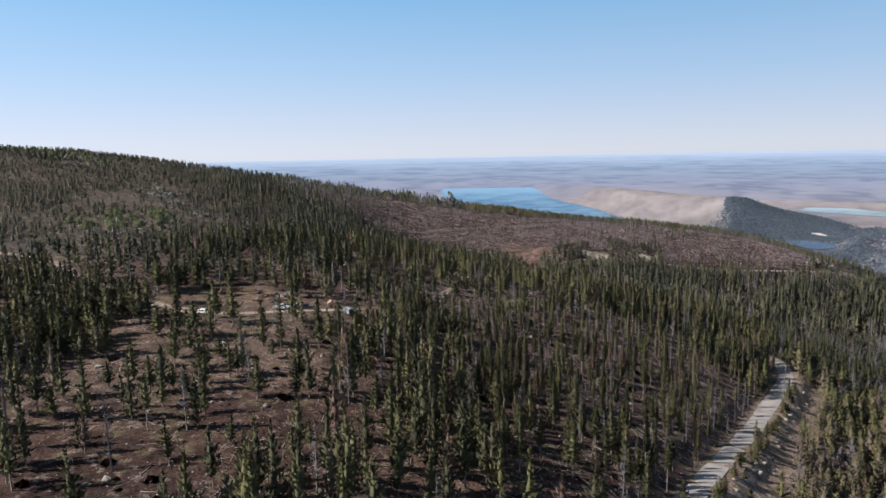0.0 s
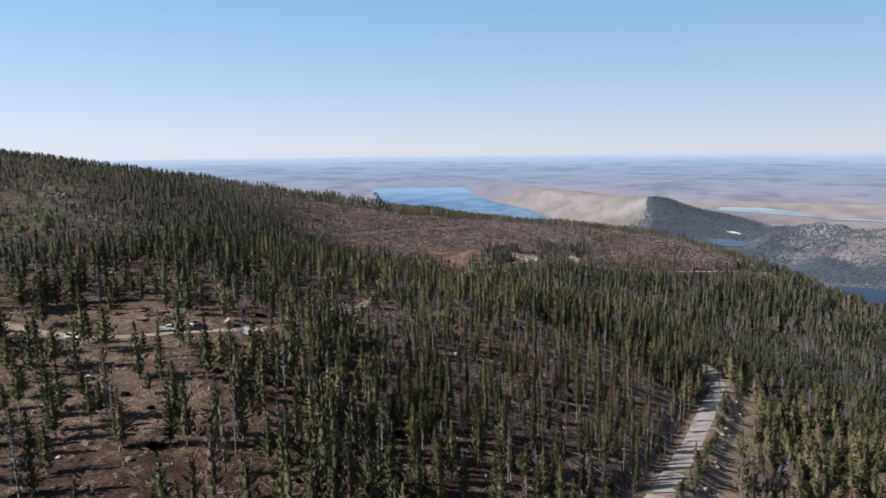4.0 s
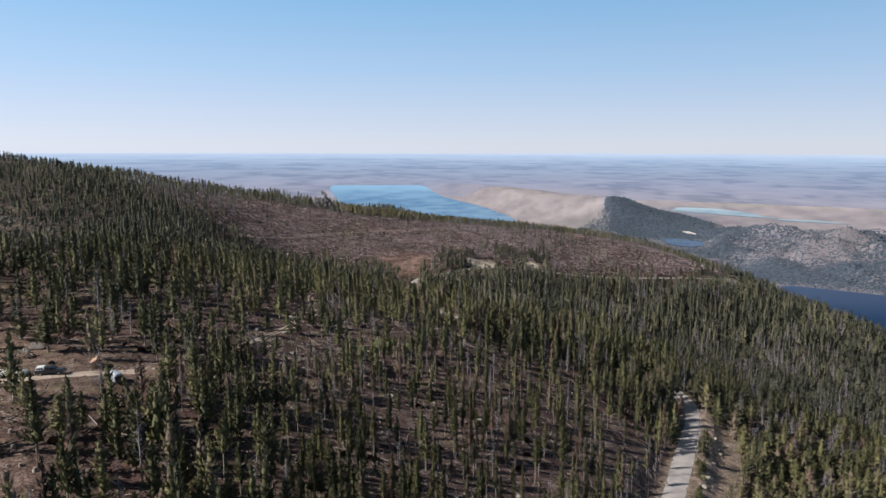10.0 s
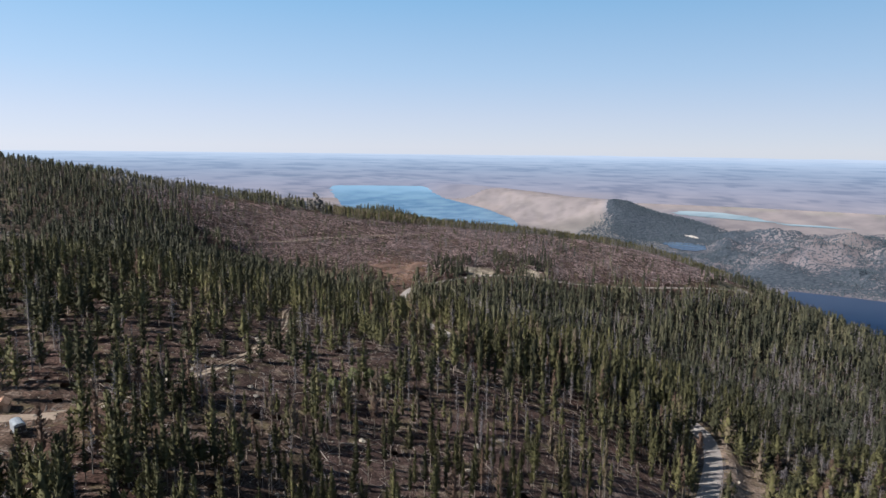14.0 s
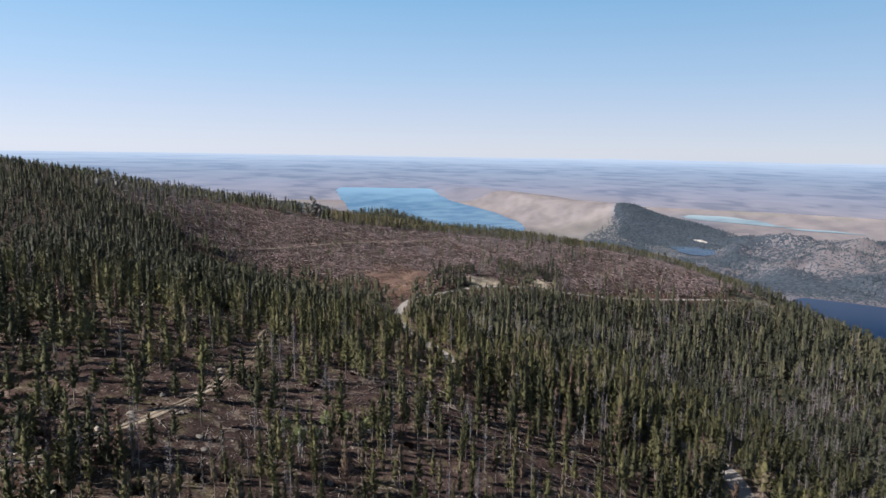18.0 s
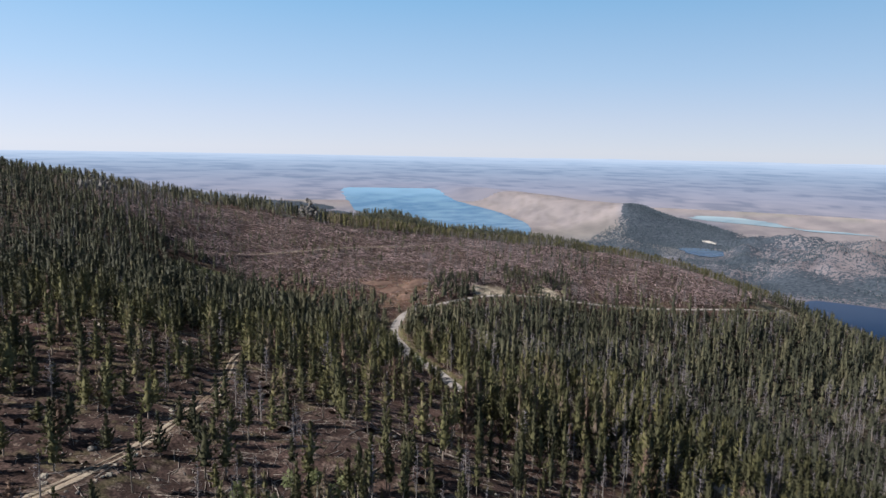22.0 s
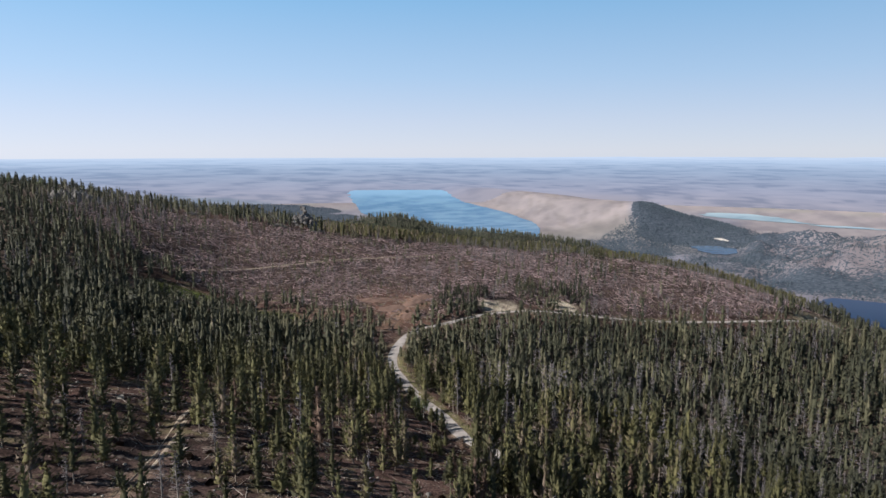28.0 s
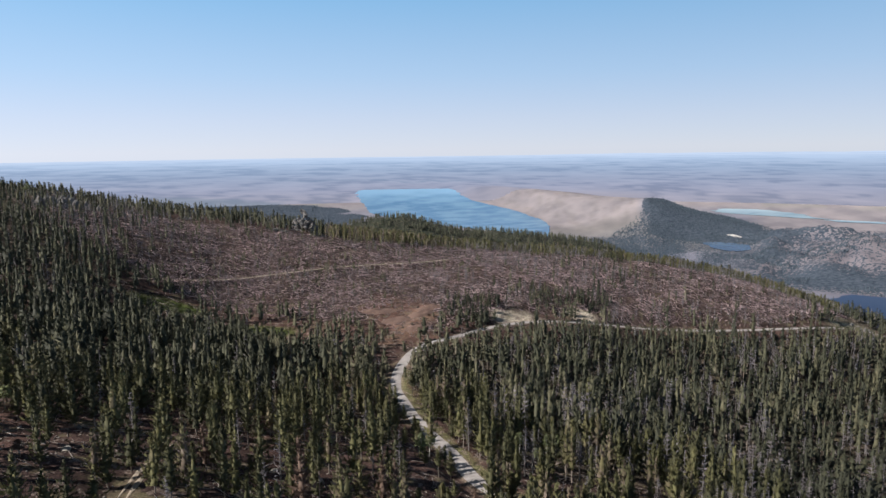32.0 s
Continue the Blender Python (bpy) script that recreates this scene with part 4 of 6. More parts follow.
# the nearer, drier stands are open
spaced = (1 - smooth(gy, 300, 350)) * (1 - smooth(gx - np.interp(gy, ROAD[:60, 1], ROAD[:60, 0]), 15, 25) * (gy < 300))
keep = rng.uniform(0, 1, len(gx)) < density(gx, gy) * (0.94 - 0.16 * spaced)
gx, gy = gx[keep], gy[keep]
gz = land(gx, gy) - 0.1
valley = smooth(gx, 90, 160) * smooth(gy, 240, 320)
tall = 11.6 + 2.2 * vnoise(gx, gy, 60, 111) + rng.uniform(-3.2, 3.8, len(gx)) + 1.2 * valley
tall *= np.where(rng.uniform(0, 1, len(gx)) < 0.22, rng.uniform(0.35, 0.75, len(gx)), 1.0)
tall *= 1 - (0.40 - 0.14 * smooth(gy, 500, 540) * smooth(gx, -190, -150)) * smooth(-gx, 90, 130) * smooth(gy, 225, 260)
tall *= 1 + 0.34 * lump(gx, gy, -125, 520, 62, 110, 0.5)
tall += 4.5 * lump(gx, gy, -325, 566, 30, 16)
tall *= 1 - 0.30 * smooth(gy - 0.5 * gx, 330, 470) * (1 - 0.5 * valley)
grove = np.maximum.reduce([lump(gx, gy, 91, 492, 16, 8), lump(gx, gy, 103, 505, 16, 10), lump(gx, gy, 142, 518, 17, 10), lump(gx, gy, 164, 525, 14, 11)])
tall *= 1 - 0.30 * cut_zone(gx, gy) * (1 - grove) * (1 - smooth(-gx, 50, 100))
tall *= 1 - 0.42 * smooth(gx, 295, 330) * smooth(gy, 490, 520)
tall += 2.4 * lump(gx, gy, -35, 425, 80, 34, 0.5)
tall *= 1 + 0.38 * vnoise(gx, gy, 9, 115) * np.maximum(valley, smooth(gx, 52, 70) * smooth(gy, 335, 365))
tall *= 1 - 0.36 * grove
tall += (5.4 + rng.uniform(-1.6, 1.6, len(gx)) - tall) * np.maximum(crest_fringe(gx, gy), smooth(gy, 620, 632) * smooth(gx, 0, 30))
tall *= 1 - 0.30 * lump(gx, gy, 0, 262, 42, 66, 0.6)
tall *= 1 - 0.16 * lump(gx, gy, 62, 190, 75, 70, 0.5)
tall += 2.0 * lump(gx, gy, 106, 294, 46, 17, 0.4)
# the close stand on the valley side is of even, middling height
tall *= 1 - 0.32 * smooth(gx - np.interp(gy, ROAD[:60, 1], ROAD[:60, 0]), 14, 30) * (gy < 420)
tall += 2.6 * lump(gx, gy, 15, 642, 80, 28, 0.4)
# trees south of the bend are kept low so the road shows in the camera's view
for cx, cy, rx, ry in ((61, 310, 8, 24), (58, 348, 6, 22)):
    tall = np.where(lump(gx, gy, cx, cy, rx, ry) > 0.3, np.minimum(tall, 4.6 - 0.02 * (gy - cy)), tall)
# heights below the upper road are capped to fit the view of it from the flight
q_, k_ = near_line(gx, gy, ROAD)
rx_, ry_ = ROAD[k_, 0], ROAD[k_, 1]
below = ((rx_ - gx) * 0.6 + (ry_ - gy) * 0.8 > 0) & (ry_ > 330) & (q_ < 46)
cap = WAYS[0][1][k_] - gz + np.interp(ry_, [400, 440], [2.6, 1.2]) + q_ * np.interp(ry_, [340, 440, 465], [0.80, 0.58, 0.26])
below &= (gx * 7.31 + gy * 3.17) % 1 > 0.10
tall = np.where(below, np.minimum(tall, np.maximum(cap, 0.5)), tall)
reach = np.min([np.hypot(gx - a, gy - b) for a, b in PATH[::3]], axis=0)
dead = rng.uniform(0, 1, len(gx))
young = crest_fringe(gx, gy)
snaggy = 0.08 + 0.12 * smooth(gx, 85, 110) * smooth(gy, 225, 250) * (1 - smooth(gy, 400, 450)) + 0.08 * lump(gx, gy, 62, 190, 75, 70, 0.5) + 0.34 * valley * smooth(vnoise(gx, gy, 22, 114), -0.2, 0.5) + 0.55 * cut_zone(gx, gy) * (1 - np.maximum(grove, young)) + 0.10 * smooth(vnoise(gx, gy, 50, 112), 0.2, 0.6)
is_snag = dead < snaggy
keep = tall > 1.6
gx, gy, gz, tall, reach, dead, is_snag, valley = [v[keep] for v in (gx, gy, gz, tall, reach, dead, is_snag, valley)]
is_red = ~is_snag & (dead > 0.955) & (gy < 330) & (valley < 0.3)
# old dark timber on the bench, younger lighter growth down the slope
strip = lump(gx, gy, -40, 395, 85, 80, 0.5)
spur_ = smooth(gx, 52, 70) * smooth(gy, 335, 365)
open_stand = lump(gx, gy, 62, 190, 75, 70, 0.5)
SPOTS = np.stack([gx, gy, gz, tall, 0.92 + 0.42 * rng.uniform(0, 1, len(gx)) + 0.05 * (tall - 11) - 0.30 * cut_zone(gx, gy) - 0.10 * valley + 0.10 * spur_ + 0.18 * strip + 0.22 * smooth(gx - np.interp(gy, ROAD[:60, 1], ROAD[:60, 0]), 14, 30) * (gy >= 262) * (gy < 420) - 0.44 * open_stand + 0.16 * lump(gx, gy, 0, 265, 75, 65, 0.5) + 0.28 * lump(gx, gy, -95, 255, 70, 60, 0.5) + 0.55 * smooth(gx - np.interp(gy, ROAD[:60, 1], ROAD[:60, 0]), 12, 18) * (gy < 262) + 0.40 * lump(gx, gy, -108, 172, 24, 38), rng.uniform(0, 6.28, len(gx)),
                  np.zeros(len(gx)), np.clip(0.9 * rng.uniform(0, 1, len(gx)) ** 1.15 + 0.05 + 0.18 * vnoise(gx, gy, 60, 113) + 0.30 * vnoise(gx, gy, 11, 116) - 0.24 * strip - 0.14 * valley - 0.28 * smooth(gx - np.interp(gy, ROAD[:60, 1], ROAD[:60, 0]), 14, 30) * smooth(gy, 215, 250) * (gy < 420) + 0.26 * open_stand - 0.24 * lump(gx, gy, -130, 505, 75, 115, 0.5) + 0.22 * np.maximum(cut_zone(gx, gy) * (1 - grove[keep]), 1.1 * crest_fringe(gx, gy)) - 0.35 * grove[keep] + 0.34 * smooth(gx - np.interp(gy, ROAD[:60, 1], ROAD[:60, 0]), 14, 22) * (1 - smooth(gy, 225, 300)) - 0.22 * lump(gx, gy, -95, 250, 75, 65, 0.5), 0.02, 1)], 1)


def empty(name, at):
    ob = new(name)
    ob.location = at
    return ob


def part(name, me, parent, label=""):
    ob = new(name, me)
    ob.parent = parent
    if label:
        ob["label"] = label
    return ob


def tree_thing(name, geo, trunk_mat, crown_mat, label, category, group):
    root = empty(name, (0, 0, -200))
    part("trunk", mesh_from("trunk", geo[0], geo[1], [trunk_mat], None, False), root)
    crown = mesh_from("crown", geo[2], geo[3], [crown_mat])
    crown.attributes.new("outward", "FLOAT_VECTOR", "POINT").data.foreach_set("vector", outward(geo[2]).astype(np.float32).ravel())
    part("crown", crown, root)
    return tagged(root, label, category, group)


def plant(masters, spots):
    for s in spots:
        m = masters[int(s[6])]
        ob = copy_thing(m, pose(s[0], s[1], s[2], 0, 0, math.degrees(s[5])))
        ob.scale = (s[4], s[4], s[3] / 10)


def drop(masters):
    for m in masters:
        for o in (*m.children_recursive, m):
            bpy.data.objects.remove(o)


# the stretch of forest that the drone passes nearest: single trees
stretch = (gx > -45) & (gx < 105) & (gy > 118) & (gy < 300)
order = np.argsort(reach)
near_green = [i for i in order if stretch[i] and not is_snag[i] and not is_red[i]][:290]
near_snag = [i for i in order if stretch[i] and is_snag[i]][:70]
near_red = [i for i in order if stretch[i] and is_red[i]][:14]
single = np.zeros(len(gx), bool)
single[near_green + near_snag + near_red] = True

# base of the crown, reach and taper: four full-crowned kinds, four slim ones with long bare stems
SHAPES = ((0.16, 2.45, 0.86), (0.10, 2.35, 0.92), (0.24, 2.45, 0.76), (0.12, 2.00, 0.84), (0.42, 1.58, 0.68), (0.34, 1.48, 0.74), (0.48, 1.68, 0.60), (0.28, 1.58, 0.80))
PINES = [pine_parts(1 + k, 28, 7, 4, base, rch, 6, 0.47, 0.25, tp, 26, 0.30) for k, (base, rch, tp) in enumerate(SHAPES)]
MIDS = [pine_parts(21 + k, 15, 6, 3, base, rch, 3, 0.80, 0.27, tp, 6, 0.36, False) for k, (base, rch, tp) in enumerate(SHAPES)]
FARS = [pine_parts(41 + k, 5, 5, 2, base, rch, 3, 1.2, 0.33, tp, 0, 0.50, False, 2) for k, (base, rch, tp) in enumerate(SHAPES)]
AFAR = [pine_parts(51 + k, 2, 3, 1, 0.08, 2.2, 3, 2.4, 0.3, 0.8, 0, 0.8, False, 2) for k in range(5)]


def pick_kind(x, y, r):
    """Slim stems in the close stands, full crowns at the edges and in the open."""
    side = x - np.interp(y, ROAD[:60, 1], ROAD[:60, 0])
    slim = np.clip(0.10 + 0.75 * np.maximum.reduce([lump(x, y, 62, 190, 95, 80, 0.5) * (1 - smooth(side, 8, 14)), 0.45 * smooth(x, 70, 95) * smooth(y, 225, 290), 0.8 * cut_zone(x, y)]), 0, 1)
    return np.where(r.uniform(0, 1, len(x)) < slim, r.randint(4, 8, len(x)), r.randint(0, 4, len(x)))


SNAGS = [snag_parts(60 + k) for k in range(4)]
FAR_SNAGS = [snag_parts(70 + k, 10, 6, 1.7, 0, 0.12) for k in range(4)]

g = SPOTS[near_green].copy()
g[:, 6] = pick_kind(g[:, 0], g[:, 1], rng)
masters = [tree_thing("pine_tree", p, M_BARK, M_NEEDLE, "slender green lodgepole pine on a brown needle floor", "tree", "pines of the forest") for p in PINES]
plant(masters, g)
drop(masters)
g = SPOTS[near_snag].copy()
g[:, 6] = rng.randint(0, len(SNAGS), len(g))
masters = [tree_thing("dead_pine", p, M_SNAG, M_GREY, "bare grey dead pine standing among green pines", "dead tree", "dead pines") for p in SNAGS]
plant(masters, g)
drop(masters)
g = SPOTS[near_red].copy()
g[:, 6] = rng.randint(0, 3, len(g))
masters = [tree_thing("dead_pine", p, M_BARK, M_RED, "dying pine with rust-red needles", "dead tree", "dead pines") for p in PINES[:3]]
plant(masters, g)
drop(masters)

rest = ~single
fringe = rest & (crest_fringe(gx, gy) > 0.4)
mid = rest & ~fringe & (reach + 32 * vnoise(gx, gy, 20, 117) < 215)
for name, sel, kinds, mats, label in (
        ("forest", mid & ~is_snag & ~is_red, MIDS, [M_BARK, M_NEEDLE], "dense stand of green lodgepole pines"),
        ("forest", fringe & ~is_snag & ~is_red, FARS, [M_BARK, M_NEEDLE], "close-grown young yellow-green pines along the crest"),
        ("forest", rest & ~mid & ~fringe & ~is_snag & ~is_red, FARS, [M_BARK, M_SPRUCE], "dark pine forest on the far slopes"),
        ("dead_forest", rest & is_snag & (reach < 190), SNAGS, [M_SNAG, M_GREY], "grey standing dead pines scattered in the forest"),
        ("dead_forest", rest & is_snag & (reach >= 190), FAR_SNAGS, [M_SNAG, M_GREY], "grey dead pines standing on the far slopes"),
        ("dead_forest", rest & is_red, MIDS, [M_BARK, M_RED], "rust-red dying pines scattered in the forest")):
    s = SPOTS[sel].copy()
    if len(s):
        s[:, 6] = pick_kind(s[:, 0], s[:, 1], rng) if len(kinds) == len(SHAPES) else rng.randint(0, len(kinds), len(s))
        joined(name, kinds, s, mats, label, "forest")

# ---- wood, stone and brush on the ground ----


def boulder_mesh(name, seed, mat, flat=0.7):
    bm = bmesh.new()
    bmesh.ops.create_icosphere(bm, subdivisions=2, radius=1.0)
    for v in bm.verts:
        n = noise.noise(v.co * 1.1 + Vector((seed * 7.3, 0, 0))) * 0.45 + noise.noise(v.co * 2.6 + Vector((0, seed * 3.1, 0))) * 0.18
        v.co *= 1 + n
        v.co.z = max(v.co.z * flat, -0.35)
    me = bpy.data.meshes.new(name)
    bm.to_mesh(me)
    bm.free()
    me.materials.append(mat)
    return me


def log_geo(seed, sides=6, stubs=3):
    """A fallen trunk 1 m long lying along x, slightly bent, with broken branch stubs."""
    r = np.random.RandomState(seed)
    v, f = [], []
    bend = r.uniform(-0.02, 0.02)
    for j, u in enumerate((-0.5, -0.15, 0.2, 0.5)):
        rad = 0.5 * (1 - 0.5 * (u + 0.5))
        for k in range(sides):
            a = 2 * math.pi * k / sides
            v.append((u, rad * math.cos(a) * 1.0 + bend * (1 - 4 * u * u) * 10, rad * math.sin(a) + 0.45))
    for j in range(3):
        for k in range(sides):
            a, b = j * sides + k, j * sides + (k + 1) % sides
            f += [(a, b, b + sides), (a, b + sides, a + sides)]
    for e in (0, 3):
        f += [(e * sides, e * sides + k, e * sides + k + 1) if e else (0, k + 1, k) for k in range(1, sides - 1)]
    for _ in range(stubs):
        u, a = r.uniform(-0.3, 0.45), r.uniform(0.2, 2.9)
        o = len(v)
        v += [(u - 0.01, 0, 0.5), (u + 0.012, 0, 0.5), (u + 0.03, math.cos(a) * 2.6, 0.5 + math.sin(a) * 2.6)]
        f.append((o, o + 1, o + 2))
    return np.array(v), np.array(f)


def scatter(n, box, weight, seed):
    """n places in a box of the plan, kept by weight."""
    r = np.random.RandomState(seed)
    x, y = r.uniform(box[0], box[1], n), r.uniform(box[2], box[3], n)
    k = r.uniform(0, 1, n) < weight(x, y)
    return x[k], y[k]


def off_road(x, y, gap=1.0):
    w = np.ones(len(x))
    for line, _, half in WAYS:
        q, _k = near_line(x, y, line)
        w *= q > half + gap
    return w


def tilt_at(x, y, heading, span):
    """How the ground rises along a heading, in radians."""
    c, s = np.cos(heading) * span / 2, np.sin(heading) * span / 2
    return np.arctan2(land(x + c, y + s) - land(x - c, y - s), span)


def strewn(name, geos, x, y, length, girth, mat, label, category, seed):
    """Many loose pieces lying on the ground as one mesh."""
    r = np.random.RandomState(seed)
    turn = r.uniform(0, math.pi, len(x))
    rise = -tilt_at(x, y, turn, np.maximum(2.0, length))
    z = land(x, y)
    kind = r.randint(0, len(geos), len(x))
    V, F, o = [], [], 0
    for k, (v, f) in enumerate(geos):
        s = kind == k
        if not s.any():
            continue
        L, G, T, R = length[s][:, None], girth[s][:, None], turn[s][:, None], rise[s][:, None]
        px, py, pz = v[:, 0] * L, v[:, 1] * G, v[:, 2] * G
        qx, qz = px * np.cos(R) + pz * np.sin(R), -px * np.sin(R) + pz * np.cos(R)
        V.append(np.stack([(qx * np.cos(T) - py * np.sin(T) + x[s][:, None]).ravel(), (qx * np.sin(T) + py * np.cos(T) + y[s][:, None]).ravel(),
                           (qz + z[s][:, None]).ravel()], 1))
        F.append((f[None] + (np.arange(s.sum()) * len(v))[:, None, None]).reshape(-1, 3) + o)
        o += s.sum() * len(v)
    return tagged(new(name, mesh_from(name, np.vstack(V), np.vstack(F), [mat])), label, category, kind="stuff")


LOGS = [log_geo(k) for k in range(4)]


def pole_geo(seed):
    """A thin stick 1 m long: three sides, tapered, with a broken side twig."""
    r = np.random.RandomState(seed)
    v = [(u, rad * math.cos(a), rad * math.sin(a) + 0.42) for u, rad in ((-0.5, 0.5), (0.5, 0.26)) for a in (0.3, 2.4, 4.5)]
    f = [(k, (k + 1) % 3, 3 + (k + 1) % 3) for k in range(3)] + [(k, 3 + (k + 1) % 3, 3 + k) for k in range(3)] + [(0, 2, 1)]
    u, a = r.uniform(-0.2, 0.4), r.uniform(0.4, 2.7)
    v += [(u - 0.02, 0, 0.5), (u + 0.02, 0, 0.5), (u + 0.08, math.cos(a) * 3, 0.5 + math.sin(a) * 2)]
    return np.array(v), np.array(f + [(6, 7, 8)])


POLES = [pole_geo(10 + k) for k in range(4)]

# logging slash over the cleared slope
x, y = scatter(86000, (-165, 345, 460, 640), lambda x, y: cut_zone(x, y) * off_road(x, y, 0.5) * np.clip(0.75 + 0.6 * vnoise(x, y, 12, 121), 0.15, 1)
               * (1 - 0.85 * lump(x, y, 60, 488, 22, 26)) * (1 - lump(x, y, 118, 497, 16, 7)) * (1 - lump(x, y, 155, 512, 9, 6)), 31)
r = np.random.RandomState(32)
strewn("logging_slash", POLES, x, y, r.uniform(0.8, 3.8, len(x)), r.uniform(0.14, 0.46, len(x)), M_SLASH, "dense brown and grey logging slash on the cleared slope", "logs", 33)
# bleached fallen trunks through the open stands
x, y = scatter(46000, (-260, 150, 85, 500), lambda x, y: off_road(x, y, 0.3) * seen_from_path(x, y) * np.clip(0.45 + 0.6 * vnoise(x, y, 22, 122), 0, 1) * (1 - 0.96 * lump(x, y, -66, 202, 40, 22)) * (1 - 0.9 * lump(x, y, -66, 152, 60, 52)), 34)
r = np.random.RandomState(35)
strewn("fallen_wood", POLES, x, y, r.uniform(0.8, 4.5, len(x)), r.uniform(0.09, 0.22, len(x)), M_LOG, "bleached deadfall lying on the forest floor", "logs", 36)

log_meshes = [mesh_from("fallen_log", v, f, [M_LOG], None, False) for v, f in LOGS]
x, y = scatter(900, (-90, 90, 95, 330), lambda x, y: off_road(x, y, 0.5) * seen_from_path(x, y) * np.clip(0.5 + 0.7 * vnoise(x, y, 22, 122), 0, 1) * (1 - 0.98 * lump(x, y, -62, 202, 40, 24)) * (1 - 0.9 * lump(x, y, -66, 152, 60, 52)), 37)
r = np.random.RandomState(38)
for a, b in list(zip(x, y))[:200]:
    t, span, g = r.uniform(0, 180), r.uniform(2.5, 6.5), r.uniform(0.15, 0.26)
    rise = -math.degrees(float(tilt_at(np.array([a]), np.array([b]), np.array([radians(t)]), np.array([span]))[0]))
    ob = new("fallen_log", log_meshes[r.randint(0, 4)])
    ob.matrix_world = pose(a, b, ground_z(a, b) - 0.02, 0, rise, t) @ Matrix.Diagonal((span, g, g, 1))
    tagged(ob, "bleached fallen pine trunk on the forest floor", "log", "fallen logs")

# boulders: pale ones along road and track, grey ones through the stands
grey_rocks = [boulder_mesh("boulder", k, M_ROCK) for k in range(5)]
pale_rocks = [boulder_mesh("boulder", 10 + k, M_PALE_ROCK) for k in range(4)]
r = np.random.RandomState(41)


def set_boulder(a, b, s, pale, label, group):
    ob = new("boulder", (pale_rocks if pale else grey_rocks)[r.randint(0, 4)])
    ob.matrix_world = pose(a, b, ground_z(a, b) + 0.12 * s, r.uniform(-12, 12), r.uniform(-12, 12), r.uniform(0, 360)) @ Matrix.Diagonal((s, s * r.uniform(0.7, 1.0), s * r.uniform(0.65, 1.0), 1))
    tagged(ob, label, "rock", group)


for k in range(8, 62):
    a, b = ROAD[k]
    for _ in range(2):
        if r.uniform() < 0.5:
            set_boulder(a + r.uniform(6.4, 11.0), b + r.uniform(-2.5, 0.5), r.uniform(0.25, 0.85), True, "pale granite boulder on the roadside bank", "roadside boulders")
for k in range(0, len(TRACK) - 14):
    if r.uniform() < 0.5:
        set_boulder(TRACK[k, 0] + r.choice([-1, 1]) * r.uniform(1.8, 4.5), TRACK[k, 1] + r.uniform(-1, 1), r.uniform(0.25, 0.7), True, "pale granite boulder beside the sandy track", "trackside boulders")
x, y = scatter(700, (-110, 70, 95, 340), lambda x, y: off_road(x, y, 0.8) * seen_from_path(x, y) * (1 - 0.85 * lump(x, y, -66, 202, 34, 16)), 42)
for a, b in list(zip(x, y))[:170]:
    set_boulder(a, b, r.uniform(0.3, 0.95), r.uniform() < 0.35, "weathered granite boulder half sunk in the forest floor", "boulders")

# loose stones, too many to count
x, y = scatter(9000, (-270, 120, 85, 520), lambda x, y: off_road(x, y, 0.1) * seen_from_path(x, y) * np.clip(0.4 + 0.7 * vnoise(x, y, 18, 123), 0, 1), 43)
bm = bmesh.new()
bmesh.ops.create_icosphere(bm, subdivisions=1, radius=0.5)
sv = np.array([v.co[:] for v in bm.verts])
sf = np.array([[v.index for v in f.verts] for f in bm.faces])
bm.free()
r = np.random.RandomState(44)
STONES = [(sv * r.uniform(0.6, 1.25, (len(sv), 1)) * (1, 1, 0.6), sf) for _ in range(4)]
q = 10 ** r.uniform(-0.75, 0.0, len(x))
strewn("stones", STONES, x, y, q, q * r.uniform(0.6, 1.0, len(x)), M_ROCK, "loose granite stones on the forest floor", "stones", 45)

x, y = scatter(6500, (-130, 60, 90, 330), lambda x, y: off_road(x, y, 0.1) * seen_from_path(x, y) * np.clip(0.5 + 0.7 * vnoise(x, y, 12, 125), 0, 1) * (1 - 0.7 * lump(x, y, -66, 202, 34, 16)), 46)
q = 10 ** r.uniform(-0.8, -0.2, len(x))
strewn("stones", STONES, x, y, q, q * r.uniform(0.6, 1.0, len(x)), M_PALE_ROCK, "pale broken stones scattered on bare soil", "stones", 47)

# the crag on the crest above the logged slope
root = empty("rock_crag", (5, 637, ground_z(5, 637)))
for k in range(120):
    a, q = r.uniform(0, 6.28), math.sqrt(r.uniform(0, 1))
    px, py = 5 + 10.5 * q * math.cos(a), 637 + 6.0 * q * math.sin(a)
    peak = 18.0 * max(0.0, 1 - math.hypot((px - 1.5) / 11.5, (py - 637) / 9.0)) ** 0.9 + 1.0
    s = r.uniform(0.9, 2.3) * (1.15 - 0.4 * q)
    ob = part("boulder", grey_rocks[r.randint(0, 5)], root)
    ob.matrix_basis = pose(px - 5, py - 637, ground_z(px, py) - root.location.z + peak * r.uniform(0.25, 1.0) - 0.4 * s, r.uniform(-25, 25), r.uniform(-25, 25), r.uniform(0, 360)) @ Matrix.Diagonal((s, s * r.uniform(0.6, 1.0), s * r.uniform(0.9, 1.9), 1))
tagged(root, "tall grey granite crag of stacked blocks on the crest", "rock", "rock outcrops")

